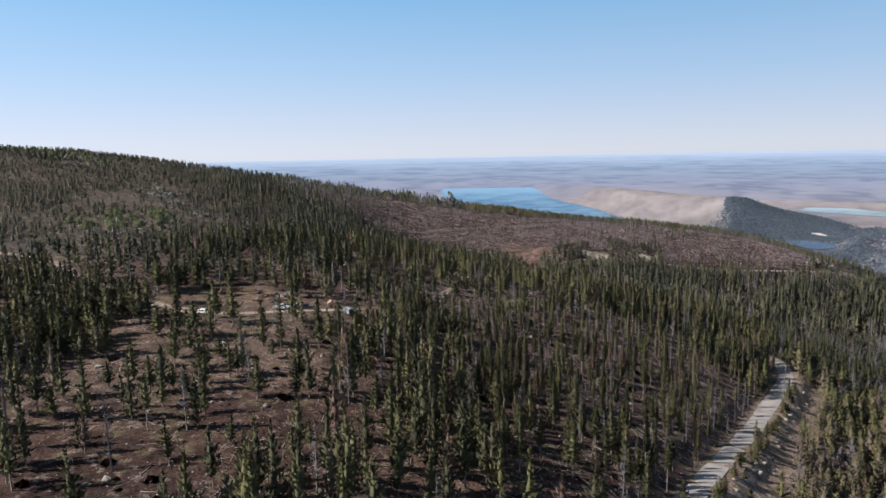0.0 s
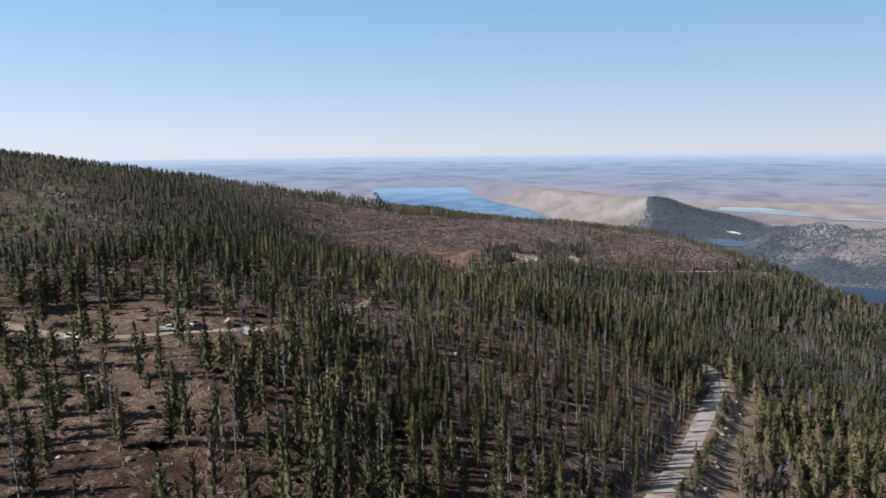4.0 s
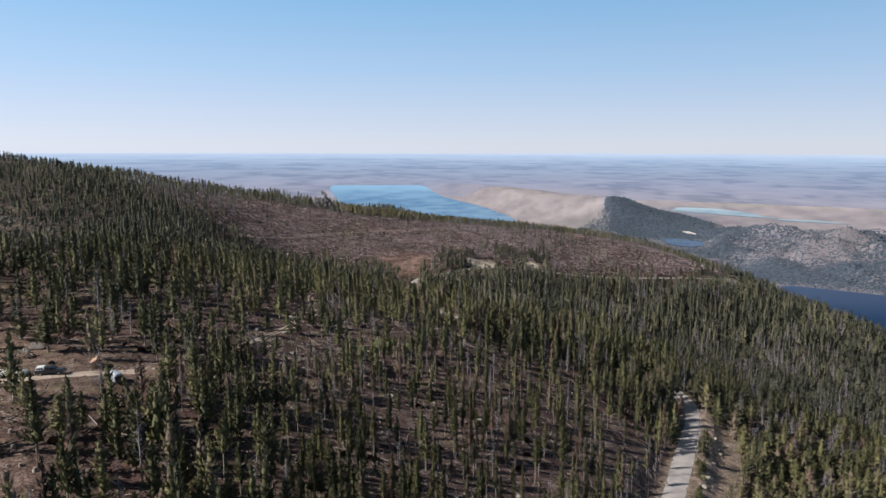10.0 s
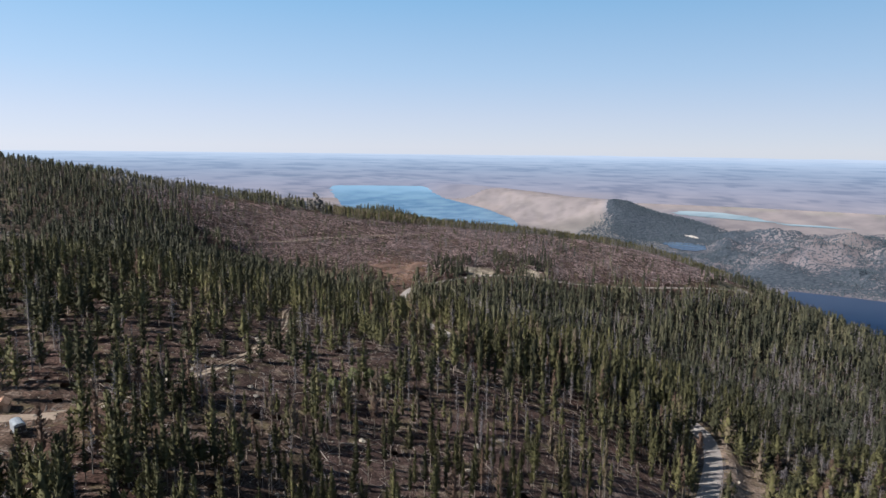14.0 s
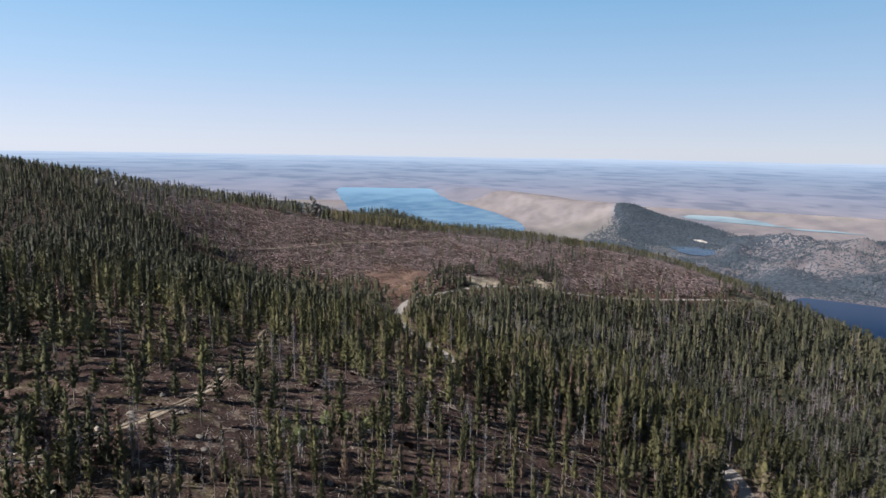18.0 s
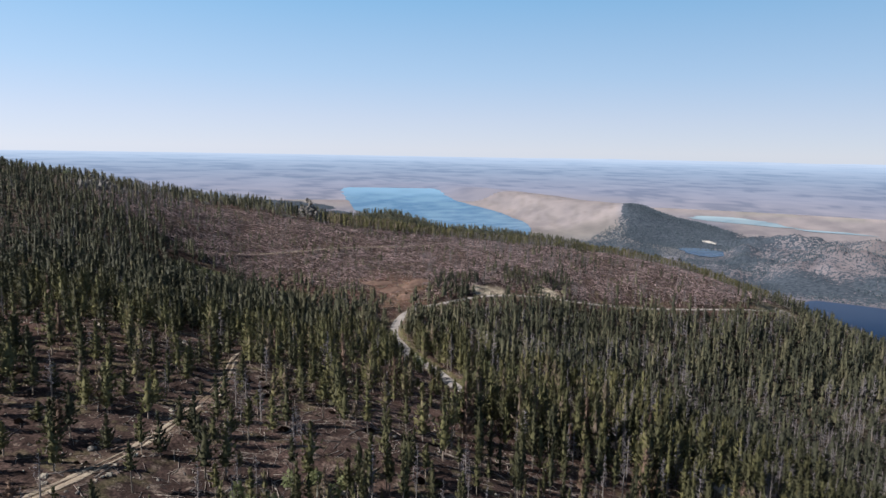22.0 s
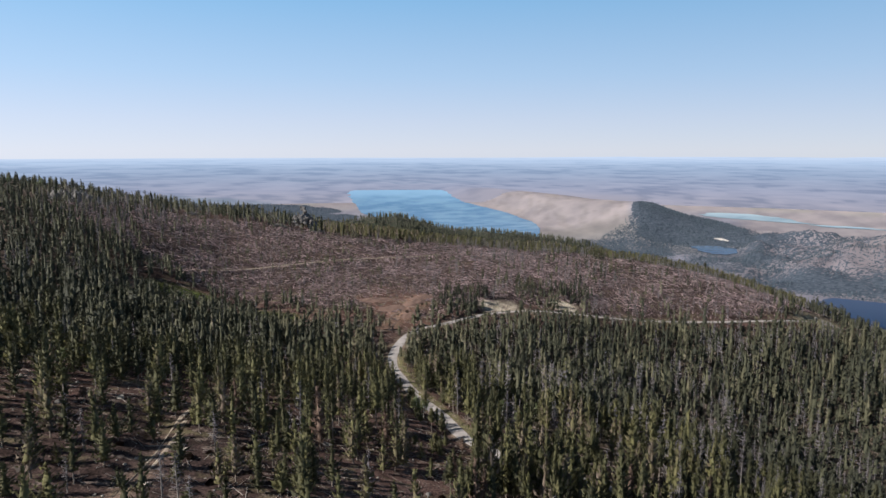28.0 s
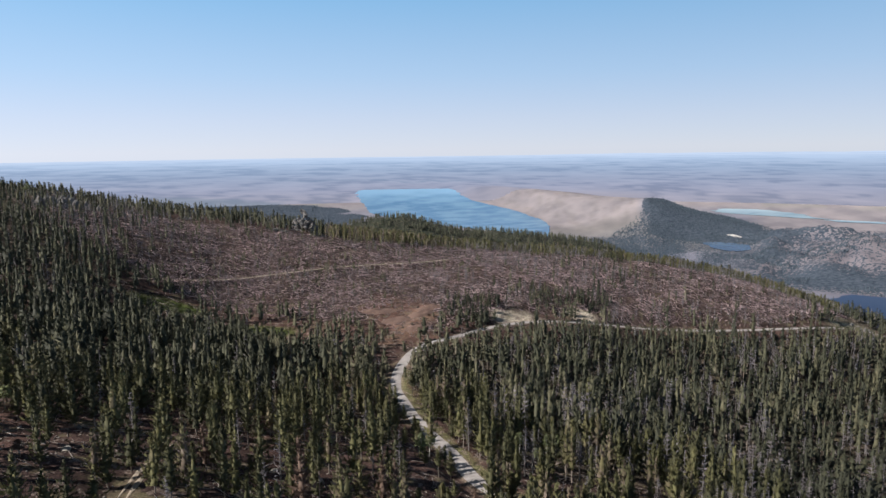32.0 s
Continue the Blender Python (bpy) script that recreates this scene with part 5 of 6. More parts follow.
# rock outcrops on the slopes
for cx, cy, size, count, high in ((-16, 638, 5.5, 12, 1.4), (24, 642, 5.0, 8, 1.2), (-137, 600, 9.5, 28, 2.4), (-122, 606, 7.0, 14, 2.0), (-72, 632, 5.0, 9, 1.6), (-133, 413, 4.0, 8, 0.8),
                                  (-116, 399, 3.5, 7, 0.8), (-214, 481, 9.0, 22, 1.0), (-196, 462, 7.0, 16, 0.9), (-228, 500, 6.0, 12, 1.0), (-127, 384, 4.0, 8, 0.7), (-163, 429, 7.0, 18, 0.9), (-176, 410, 5.0, 12, 0.7), (-101, 333, 2.8, 8, 0.6),
                                  (-307, 531, 7.0, 10, 1.0), (-325, 560, 9.0, 16, 1.3), (-240, 520, 5.0, 8, 0.9), (-69, 437, 3.0, 6, 0.7), (-26, 349, 1.8, 7, 0.6), (333, 535, 5.5, 10, 1.2)):
    root = empty("rock_outcrop", (cx, cy, ground_z(cx, cy)))
    for k in range(int(count * 2.6)):
        a, d = r.uniform(0, 6.28), size * math.sqrt(r.uniform(0, 1)) * 1.3
        px, py = cx + d * math.cos(a), cy + 0.7 * d * math.sin(a)
        s = size * r.uniform(0.09, 0.30) * (1.15 - 0.35 * d / size)
        ob = part("boulder", grey_rocks[r.randint(0, 5)], root)
        ob.matrix_basis = pose(px - cx, py - cy, ground_z(px, py) - root.location.z + 0.3 * s * high, r.uniform(-20, 20), r.uniform(-20, 20), r.uniform(0, 360)) @ Matrix.Diagonal((s, s * 0.8, s * r.uniform(0.7, 1.2) * high, 1))
    tagged(root, "grey granite outcrop of stacked boulders among pines", "rock", "rock outcrops")


def bush_geo(seed, n, tall=0.8):
    """A low bush 1 m across made of leafy sprays."""
    r = np.random.RandomState(seed)
    v, f = [], []
    for _ in range(n):
        a, e = r.uniform(0, 6.28), r.uniform(0.15, 1.5)
        d = np.array((math.cos(a) * math.cos(e), math.sin(a) * math.cos(e), math.sin(e) * tall)) * r.uniform(0.3, 0.55)
        s = np.array((-math.sin(a), math.cos(a), r.uniform(-0.4, 0.4))) * r.uniform(0.07, 0.16)
        o = len(v)
        v += [tuple(d * 0.25), tuple(d * 0.75 + s), tuple(d), tuple(d * 0.75 - s)]
        f += [(o, o + 1, o + 2), (o, o + 2, o + 3)]
    return np.array(v), np.array(f)


def bushes(name, x, y, size, mat, label, category, seed, n=14, tall=0.8):
    geos = [bush_geo(seed + k, n, tall) for k in range(4)]
    return strewn(name, geos, x, y, size, size, mat, label, category, seed)


M_SAGE = leafy("sage_scrub", [(0.0, (0.075, 0.070, 0.040)), (0.5, (0.125, 0.11, 0.062)), (1.0, (0.19, 0.155, 0.10))], 0.15)
M_HEATH = leafy("dry_brush", [(0.0, (0.10, 0.058, 0.045)), (1.0, (0.22, 0.135, 0.105))], 0.15)
M_GRASS = leafy("meadow_grass", [(0.0, (0.07, 0.10, 0.022)), (1.0, (0.14, 0.175, 0.05))], 0.3)
r = np.random.RandomState(51)
x, y = scatter(12000, (-270, 130, 85, 500), lambda x, y: off_road(x, y, 0.2) * seen_from_path(x, y) * np.clip(0.35 + 0.8 * vnoise(x, y, 20, 124), 0, 1) * (1 - 0.9 * lump(x, y, -66, 200, 34, 16)), 52)
bushes("scrub", x, y, r.uniform(0.4, 1.5, len(x)), M_SAGE, "low olive and brown scrub on the forest floor", "scrub", 53)
x, y = scatter(420, (-125, 60, 95, 300), lambda x, y: off_road(x, y, 1.0) * seen_from_path(x, y) * np.clip(0.4 + vnoise(x, y, 16, 126), 0, 1) * (1 - 0.95 * lump(x, y, -66, 202, 34, 16)), 58)
bushes("brush", x, y, r.uniform(1.2, 3.0, len(x)), M_HEATH, "dark reddish-brown brush on the bare slope", "brush", 59, 70, 0.6)
x, y = scatter(9000, (-110, 345, 455, 640), lambda x, y: cut_zone(x, y) * off_road(x, y, 0.2) * (1 - 0.7 * lump(x, y, 60, 488, 22, 26)), 54)
bushes("brush", x, y, r.uniform(0.6, 1.9, len(x)), M_HEATH, "dry reddish-brown brush between the slash", "brush", 55, 8)
x, y = scatter(3600, (-70, 20, 462, 500), lambda x, y: np.maximum(lump(x, y, -46, 489, 17, 9), lump(x, y, 1, 474, 15, 8)), 56)
bushes("grass", x, y, r.uniform(0.8, 1.6, len(x)), M_GRASS, "bright green wet meadow grass", "grass", 57, 8)


def aspen_parts(seed, n=90):
    """A small aspen 6 m tall: slim pale stems and a loose rounded crown."""
    r = np.random.RandomState(seed)
    tv, tf, cv, cf = [], [], [], []
    for s in range(3):
        bx, by = r.uniform(-0.5, 0.5, 2)
        tx, ty = bx + r.uniform(-0.7, 0.7), by + r.uniform(-0.7, 0.7)
        o = len(tv)
        for x0, y0, z0, w in ((bx, by, 0, 0.09), (tx, ty, 5.0, 0.03)):
            tv += [(x0 + w * math.cos(a), y0 + w * math.sin(a), z0) for a in (0, 1.57, 3.14, 4.71)]
        for k in range(4):
            a, b = o + k, o + (k + 1) % 4
            tf += [(a, b, b + 4), (a, b + 4, a + 4)]
    for _ in range(n):
        a, e, q = r.uniform(0, 6.28), math.asin(r.uniform(-0.7, 1)), r.uniform(0.55, 1.0)
        c = np.array((1.55 * q * math.cos(a) * math.cos(e), 1.55 * q * math.sin(a) * math.cos(e), 4.1 + 1.9 * q * math.sin(e)))
        u, w = r.normal(0, 0.26, 3), r.normal(0, 0.26, 3)
        o = len(cv)
        cv += [tuple(c + u), tuple(c + w), tuple(c - u), tuple(c - w)]
        cf += [(o, o + 1, o + 2), (o, o + 2, o + 3)]
    return np.array(tv) * (1, 1, 10 / 6), np.array(tf), np.array(cv) * (1, 1, 10 / 6), np.array(cf)


M_PALE_BARK = mottled("aspen_bark", (0.38, 0.37, 0.32), (0.66, 0.64, 0.57), 1.5)
ASPENS = [aspen_parts(k) for k in range(3)]
masters = [tree_thing("aspen_tree", p, M_PALE_BARK, M_ASPEN, "small light green aspen with pale slender stems", "tree", "aspens") for p in ASPENS]
near_aspens = [(21, 226, 6.5), (24, 229, 5.8), (26, 236, 6.0), (18, 231, 5.0), (133, 297, 6.0), (137, 301, 5.5), (128, 304, 5.0), (143, 296, 6.2), (-28, 340, 6.0), (-32, 336, 5.5), (58, 345, 6.5), (61, 352, 6.0), (83, 358, 7.0), (87, 362, 6.0), (95, 361, 7.5), (99, 366, 6.5), (105, 377, 6.5), (90, 352, 6.0), (30, 238, 5.5), (33, 235, 5.0), (35, 239, 4.5)]
plant(masters, np.array([(a, b, ground_z(a, b), h, 0.95, k * 1.7, k % 3, 0) for k, (a, b, h) in enumerate(near_aspens)]))
drop(masters)
x, y = scatter(3200, (-350, -90, 330, 630), lambda x, y: np.maximum.reduce([lump(x, y, -184, 372, 24, 44), lump(x, y, -312, 548, 36, 14), lump(x, y, -350, 552, 30, 14), 0.45 * lump(x, y, -166, 612, 28, 14), 0.3 * lump(x, y, -215, 480, 26, 20)]) * 0.55, 61)
r = np.random.RandomState(62)
joined("aspen_grove", ASPENS, np.stack([x, y, land(x, y), r.uniform(4.0, 7.5, len(x)), r.uniform(0.9, 1.4, len(x)), r.uniform(0, 6, len(x)), r.randint(0, 3, len(x)), r.uniform(0, 1, len(x))], 1),
       [M_PALE_BARK, M_ASPEN], "light green aspen thicket on the hillside", "forest")

# wooded ridge behind the spur, and woods on the hill by the lakes
r = np.random.RandomState(64)
a_, d_ = r.uniform(-9, 26, 2800), r.uniform(1130, 1440, 2800)
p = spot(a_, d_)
joined("far_forest", AFAR, np.stack([p[:, 0], p[:, 1], p[:, 2] - 0.5, r.uniform(7, 13, 2800), r.uniform(0.9, 1.4, 2800), r.uniform(0, 6, 2800), r.randint(0, 5, 2800), r.uniform(0.02, 0.5, 2800)], 1),
       [M_BARK, M_SPRUCE], "dark conifer forest on the ridge behind", "forest")


def far_woods(n, bearings, reaches, share, label, seed, high=(6, 11)):
    """Woods far below, planted by bearing and true distance, in needles with haze painted into their colour."""
    r = np.random.RandomState(seed)
    a, d = r.uniform(*bearings, n), r.uniform(*reaches, n)
    rad = np.radians(a)
    x, y = REF_EYE[0] + d * np.sin(rad), REF_EYE[1] + d * np.cos(rad)
    k = r.uniform(0, 1, n) < share(x, y, d, a)
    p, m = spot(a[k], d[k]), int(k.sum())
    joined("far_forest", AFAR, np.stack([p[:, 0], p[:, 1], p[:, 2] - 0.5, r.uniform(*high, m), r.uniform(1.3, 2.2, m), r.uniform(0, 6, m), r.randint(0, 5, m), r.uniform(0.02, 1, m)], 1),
           [M_HAZED, M_HAZED], label, "forest")


def hill_share(x, y, d, a):
    edge = 23.5 - 2.6 * smooth(4330 - d, 0, 520) + 0.5 * vnoise(x, y, 90, 52)
    return smooth(a, edge - 0.1, edge + 0.3) * (1 - smooth(a + 0.0035 * (d - 4450), 30.5, 32.5)) * (1 - smooth(d, 4680, 4860)) * (0.75 + 0.5 * vnoise(x, y, 120, 54)) * (soil(x, y, d, a)[1] > 0.2)


def knoll_share(x, y, d, a):
    return np.clip(0.33 + 1.3 * vnoise(x, y, 240, 62) + 0.9 * vnoise(x, y, 90, 63), 0, 1) * (1 - 0.85 * np.exp(-((a - 41.5) / 2.6) ** 2 - ((d - 3380) / 240) ** 2)) * (1 - np.exp(-((a - 30.2) / 2.4) ** 4 - ((d - 3500) / 200) ** 4))


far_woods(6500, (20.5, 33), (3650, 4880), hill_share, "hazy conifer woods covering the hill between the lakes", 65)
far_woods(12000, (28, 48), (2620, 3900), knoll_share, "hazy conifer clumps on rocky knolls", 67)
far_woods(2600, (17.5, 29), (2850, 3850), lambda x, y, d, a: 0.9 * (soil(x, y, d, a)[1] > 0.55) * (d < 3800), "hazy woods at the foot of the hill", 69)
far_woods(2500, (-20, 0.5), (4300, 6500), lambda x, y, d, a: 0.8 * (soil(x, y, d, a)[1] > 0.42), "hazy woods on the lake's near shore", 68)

# heaps of dug earth on the red bank above the junction
M_EARTH = mottled("red_earth", (0.095, 0.057, 0.047), (0.215, 0.135, 0.104), 0.3, 0.95, 7.0, 0.5, 0.15, "Position")


def earth_mound(x0, y0, rx, ry, high, turn, seed):
    """A low uneven heap, sunk a little into the slope."""
    bm = bmesh.new()
    bmesh.ops.create_grid(bm, x_segments=18, y_segments=14, size=1.0)
    for v in bm.verts:
        q = min(1.0, math.hypot(v.co.x, v.co.y))
        k = noise.noise(Vector((v.co.x * 2.2 + seed, v.co.y * 2.2, seed * 0.7)))
        v.co.z = (1 - q * q) ** 1.2 * (1 + 0.6 * k) + 0.06 * noise.noise(Vector((v.co.x * 7, v.co.y * 7, seed)))
    c, s = math.cos(radians(turn)), math.sin(radians(turn))
    for v in bm.verts:
        px, py = v.co.x * rx, v.co.y * ry
        px, py = px * c - py * s, px * s + py * c
        q = math.hypot(v.co.x, v.co.y)
        v.co = (px, py, ground_z(x0 + px, y0 + py) - ground_z(x0, y0) + high * v.co.z - 0.25 - 0.4 * max(0.0, q - 0.8))
    me = bpy.data.meshes.new("earth_mound")
    bm.to_mesh(me)
    bm.free()
    for p in me.polygons:
        p.use_smooth = True
    me.materials.append(M_EARTH)
    ob = new("earth_mound", me)
    ob.location = (x0, y0, ground_z(x0, y0))
    return tagged(ob, "heap of dug red-brown earth on the bare bank", "mound", "earth mounds")


for k, (a, b, rx, ry, h, turn) in enumerate(((58, 488, 9, 4.5, 1.3, 20), (70, 496, 8, 4, 1.6, 30), (66, 478, 7, 3.5, 1.1, 35), (50, 500, 12, 4, 1.2, 5), (75, 504, 9, 3.5, 1.3, 15))):
    earth_mound(a, b, rx, ry, h, turn, 3.1 * k + 1)
x, y = scatter(150, (38, 86, 468, 512), lambda x, y: lump(x, y, 60, 492, 26, 24) * np.clip(0.2 + 1.2 * vnoise(x, y, 9, 128), 0, 1), 76)
r = np.random.RandomState(77)
bushes("brush", x, y, r.uniform(1.0, 2.6, len(x)), M_SAGE, "dark olive brush on the red bank", "brush", 78, 40, 0.8)

# young pines along the lower edge of the road
masters = [tree_thing("young_pine", p, M_BARK, M_NEEDLE, "bushy young pine at the edge of the gravel road", "tree", "young roadside pines") for p in PINES[:3]]
r = np.random.RandomState(66)
row = []
for k in range(8, 60):
    for _ in range(2):
        if r.uniform() < 0.62:
            a, b = ROAD[k, 0] + r.uniform(4.2, 6.6), ROAD[k, 1] + r.uniform(-2.4, 0.4)
            row.append((a, b, ground_z(a, b) - 0.1, r.uniform(2.2, 5.2), r.uniform(0.55, 0.9), r.uniform(0, 6), r.randint(0, 3), 0))
plant(masters, np.array(row))
drop(masters)

# ---- the pines that stand singly about the camp ----
masters = [tree_thing("pine_tree", p, M_BARK, M_NEEDLE, "bushy pine standing alone on the bare camp slope", "tree", "pines about the camp") for p in PINES]
camp_pines = [(-77, 177, 9.4, 1.52), (-70, 171, 9.6, 1.45), (-60, 151, 9.6, 1.14), (-80, 170, 8.1, 1.31), (-88, 178, 12.5, 1.8), (-69, 155, 7.0, 1.04), (-69, 186, 8.6, 1.11), (-62, 179, 11.0, 1.45),
              (-50, 166, 13.5, 1.15), (-45, 165, 13.5, 0.84), (-43, 137, 9.7, 1.3), (-35, 142, 14.5, 1.3), (-35, 166, 14.0, 1.3), (-33, 171, 8.0, 1.4), (-59, 137, 6.8, 1.0), (-90, 224, 8.2, 1.6),
              (-79, 230, 7.1, 1.7), (-98, 212, 11.5, 1.8), (-95, 217, 9.4, 1.6), (-52, 213, 10.0, 1.6), (-61, 221, 9.1, 1.1), (-59, 158, 5.5, 1.0), (-82, 181, 4.6, 1.0), (-30, 167, 13.5, 1.15)]
r = np.random.RandomState(73)
x, y = scatter(90, (-110, -28, 108, 156), lambda x, y: off_road(x, y, 2.0) * np.clip(0.45 + 0.6 * vnoise(x, y, 14, 127), 0, 1), 74)
camp_pines += [(a, b, r.uniform(5.5, 10.5), r.uniform(0.7, 1.15)) for a, b in list(zip(x, y))[:22]]
x, y = scatter(60, (-112, -86, 150, 222), lambda x, y: off_road(x, y, 3.0) * 0.6, 75)
camp_pines += [(a, b, r.uniform(7.5, 12), r.uniform(1.1, 1.6)) for a, b in list(zip(x, y))[:16]]
plant(masters, np.array([(a, b, ground_z(a, b) - 0.1, h, g * 1.3, k * 2.1, (0, 2, 1, 3, 0, 2)[k % 6], 0) for k, (a, b, h, g) in enumerate(camp_pines)]))
drop(masters)

# ---- the camp ----


def solid(parts):
    """A mesh of bevelled boxes: each (x0, x1, y0, y1, z0, z1)."""
    bm = bmesh.new()
    for x0, x1, y0, y1, z0, z1 in parts:
        m = Matrix.Translation(((x0 + x1) / 2, (y0 + y1) / 2, (z0 + z1) / 2)) @ Matrix.Diagonal((x1 - x0, y1 - y0, z1 - z0, 1))
        bmesh.ops.create_cube(bm, size=1.0, matrix=m)
    bmesh.ops.bevel(bm, geom=bm.edges[:], offset=0.02, segments=1, affect="EDGES")
    return bm


def profile(points, y0, y1, inset=0.0, bevel=0.04):
    """A side outline in x and z, drawn across from y0 to y1, narrower at the top by inset."""
    bm = bmesh.new()
    top = max(z for _, z in points)
    low = min(z for _, z in points)
    rows = []
    for y, s in ((y0, 1), (y1, -1)):
        rows.append([bm.verts.new((x, y + s * inset * (z - low) / max(top - low, 0.01), z)) for x, z in points])
    n = len(points)
    bm.faces.new(rows[0])
    bm.faces.new(rows[1][::-1])
    for k in range(n):
        bm.faces.new((rows[0][k], rows[1][k], rows[1][(k + 1) % n], rows[0][(k + 1) % n]))
    bmesh.ops.recalc_face_normals(bm, faces=bm.faces[:])
    if bevel:
        bmesh.ops.bevel(bm, geom=bm.edges[:], offset=bevel, segments=2, affect="EDGES")
    return bm


def barrel(radius, length, axis="Y", seg=16):
    bm = bmesh.new()
    m = Matrix.Rotation(radians(90), 4, "X") if axis == "Y" else (Matrix.Rotation(radians(90), 4, "Y") if axis == "X" else Matrix.Identity(4))
    bmesh.ops.create_cone(bm, cap_ends=True, segments=seg, radius1=radius, radius2=radius, depth=length, matrix=m)
    bmesh.ops.bevel(bm, geom=[e for e in bm.edges if e.calc_face_angle(0) > 1.0], offset=min(radius, length) * 0.12, segments=2, affect="EDGES")
    return bm


def piece(name, bm, mat, parent, at=(0, 0, 0), turn=(0, 0, 0), label=""):
    me = bpy.data.meshes.new(name)
    bm.to_mesh(me)
    bm.free()
    me.materials.append(mat)
    ob = part(name, me, parent, label)
    ob.matrix_basis = pose(*at, *turn)
    return ob


def painted(name, colour, rough=0.35, metal=0.0, dirt=0.25):
    m, n, l, b = material(name, rough, metal)
    d = noise_node(n, l, 2.5, 5.0, "Object")
    r_ = ramp_node(n, l, d.outputs["Fac"], [(0.35, tuple(k * (1 - dirt) for k in colour)), (0.62, colour)])
    l.new(r_.outputs[0], b.inputs["Base Color"])
    return m


M_WHITE = painted("white_car_paint", (0.78, 0.78, 0.77), 0.3, 0.0, 0.12)
M_DARK = painted("dark_car_paint", (0.045, 0.05, 0.06), 0.3)
M_GLASS = painted("tinted_window", (0.02, 0.025, 0.03), 0.08, 0.0, 0.1)
M_TYRE = painted("tyre_rubber", (0.03, 0.03, 0.03), 0.85)
M_RIM = painted("steel_rim", (0.45, 0.45, 0.46), 0.35, 0.8)
M_LAMP = painted("lamp_glass", (0.75, 0.74, 0.70), 0.15)
M_TAIL = painted("tail_lamp", (0.35, 0.02, 0.02), 0.2)
M_PLANK = mottled("tan_planks", (0.30, 0.20, 0.14), (0.50, 0.35, 0.25), 0.9)
M_SHINGLE = mottled("tan_roofing", (0.36, 0.22, 0.15), (0.55, 0.36, 0.26), 1.1)
M_METAL = painted("pale_sheet_metal", (0.46, 0.50, 0.56), 0.4, 0.3, 0.15)
M_RUST = mottled("rusty_iron", (0.10, 0.045, 0.03), (0.24, 0.11, 0.07), 2.0, 0.8)
M_WOOD = mottled("rough_timber", (0.12, 0.08, 0.055), (0.28, 0.19, 0.13), 1.4)
M_TARP = painted("green_canvas", (0.16, 0.19, 0.11), 0.8)
M_CREAM = painted("cream_plastic", (0.60, 0.58, 0.52), 0.5)


def wheel(root, x, y, radius=0.38, wide=0.26):
    t = piece("wheel", barrel(radius, wide, "Y", 18), M_TYRE, root, (x, y, radius))
    piece("rim", barrel(radius * 0.6, wide + 0.03, "Y", 12), M_RIM, t)


def pickup(at, turn, paint_mat, canopy, label):
    root = empty("pickup_truck", (0, 0, 0))
    piece("body", profile([(-2.75, 0.5), (-2.75, 0.95), (2.0, 1.05), (2.7, 0.95), (2.78, 0.5)], -0.95, 0.95, 0.03, 0.06), paint_mat, root)
    piece("hood", profile([(1.0, 0.95), (1.0, 1.22), (2.45, 1.10), (2.7, 0.92)], -0.9, 0.9, 0.06, 0.05), paint_mat, root)
    cab = piece("cab", profile([(-0.9, 0.95), (-0.8, 1.80), (0.55, 1.84), (1.15, 1.15), (1.2, 0.95)], -0.9, 0.9, 0.14, 0.07), paint_mat, root)
    piece("side_window", solid([(-0.65, -0.05, -0.87, -0.80, 1.25, 1.68), (0.05, 0.6, -0.87, -0.80, 1.25, 1.68)]), M_GLASS, cab)
    piece("side_window", solid([(-0.65, -0.05, 0.80, 0.87, 1.25, 1.68), (0.05, 0.6, 0.80, 0.87, 1.25, 1.68)]), M_GLASS, cab)
    piece("windscreen", profile([(0.66, 1.72), (0.74, 1.75), (1.18, 1.24), (1.10, 1.2)], -0.72, 0.72, 0.05, 0.01), M_GLASS, cab)
    piece("bed", solid([(-2.72, -0.92, -0.93, -0.80, 0.9, 1.28), (-2.72, -0.92, 0.80, 0.93, 0.9, 1.28), (-2.75, -2.62, -0.93, 0.93, 0.9, 1.28)]), paint_mat, root)
    piece("bumper", solid([(2.70, 2.86, -0.9, 0.9, 0.48, 0.68)]), M_RIM, root)
    piece("bumper", solid([(-2.88, -2.74, -0.9, 0.9, 0.48, 0.66)]), M_RIM, root)
    for y in (-0.72, 0.72):
        piece("headlight", solid([(2.66, 2.76, y - 0.16, y + 0.16, 0.74, 0.92)]), M_LAMP, root)
        piece("tail_light", solid([(-2.80, -2.70, y - 0.09, y + 0.09, 0.82, 1.12)]), M_TAIL, root)
    for x in (-1.75, 1.75):
        for y in (-0.83, 0.83):
            wheel(root, x, y)
    if canopy:
        shell = piece("canopy", profile([(-2.72, 1.26), (-2.62, 1.88), (-0.98, 1.9), (-0.92, 1.26)], -0.92, 0.92, 0.12, 0.06), M_WHITE, root, label="white canopy over the truck bed")
        piece("canopy_window", solid([(-2.35, -1.2, -0.90, -0.84, 1.42, 1.72)]), M_GLASS, shell)
    root.matrix_basis = pose(at[0], at[1], ground_z(*at), 0, 0, turn)
    return tagged(root, label, "truck", "vehicles in the camp")


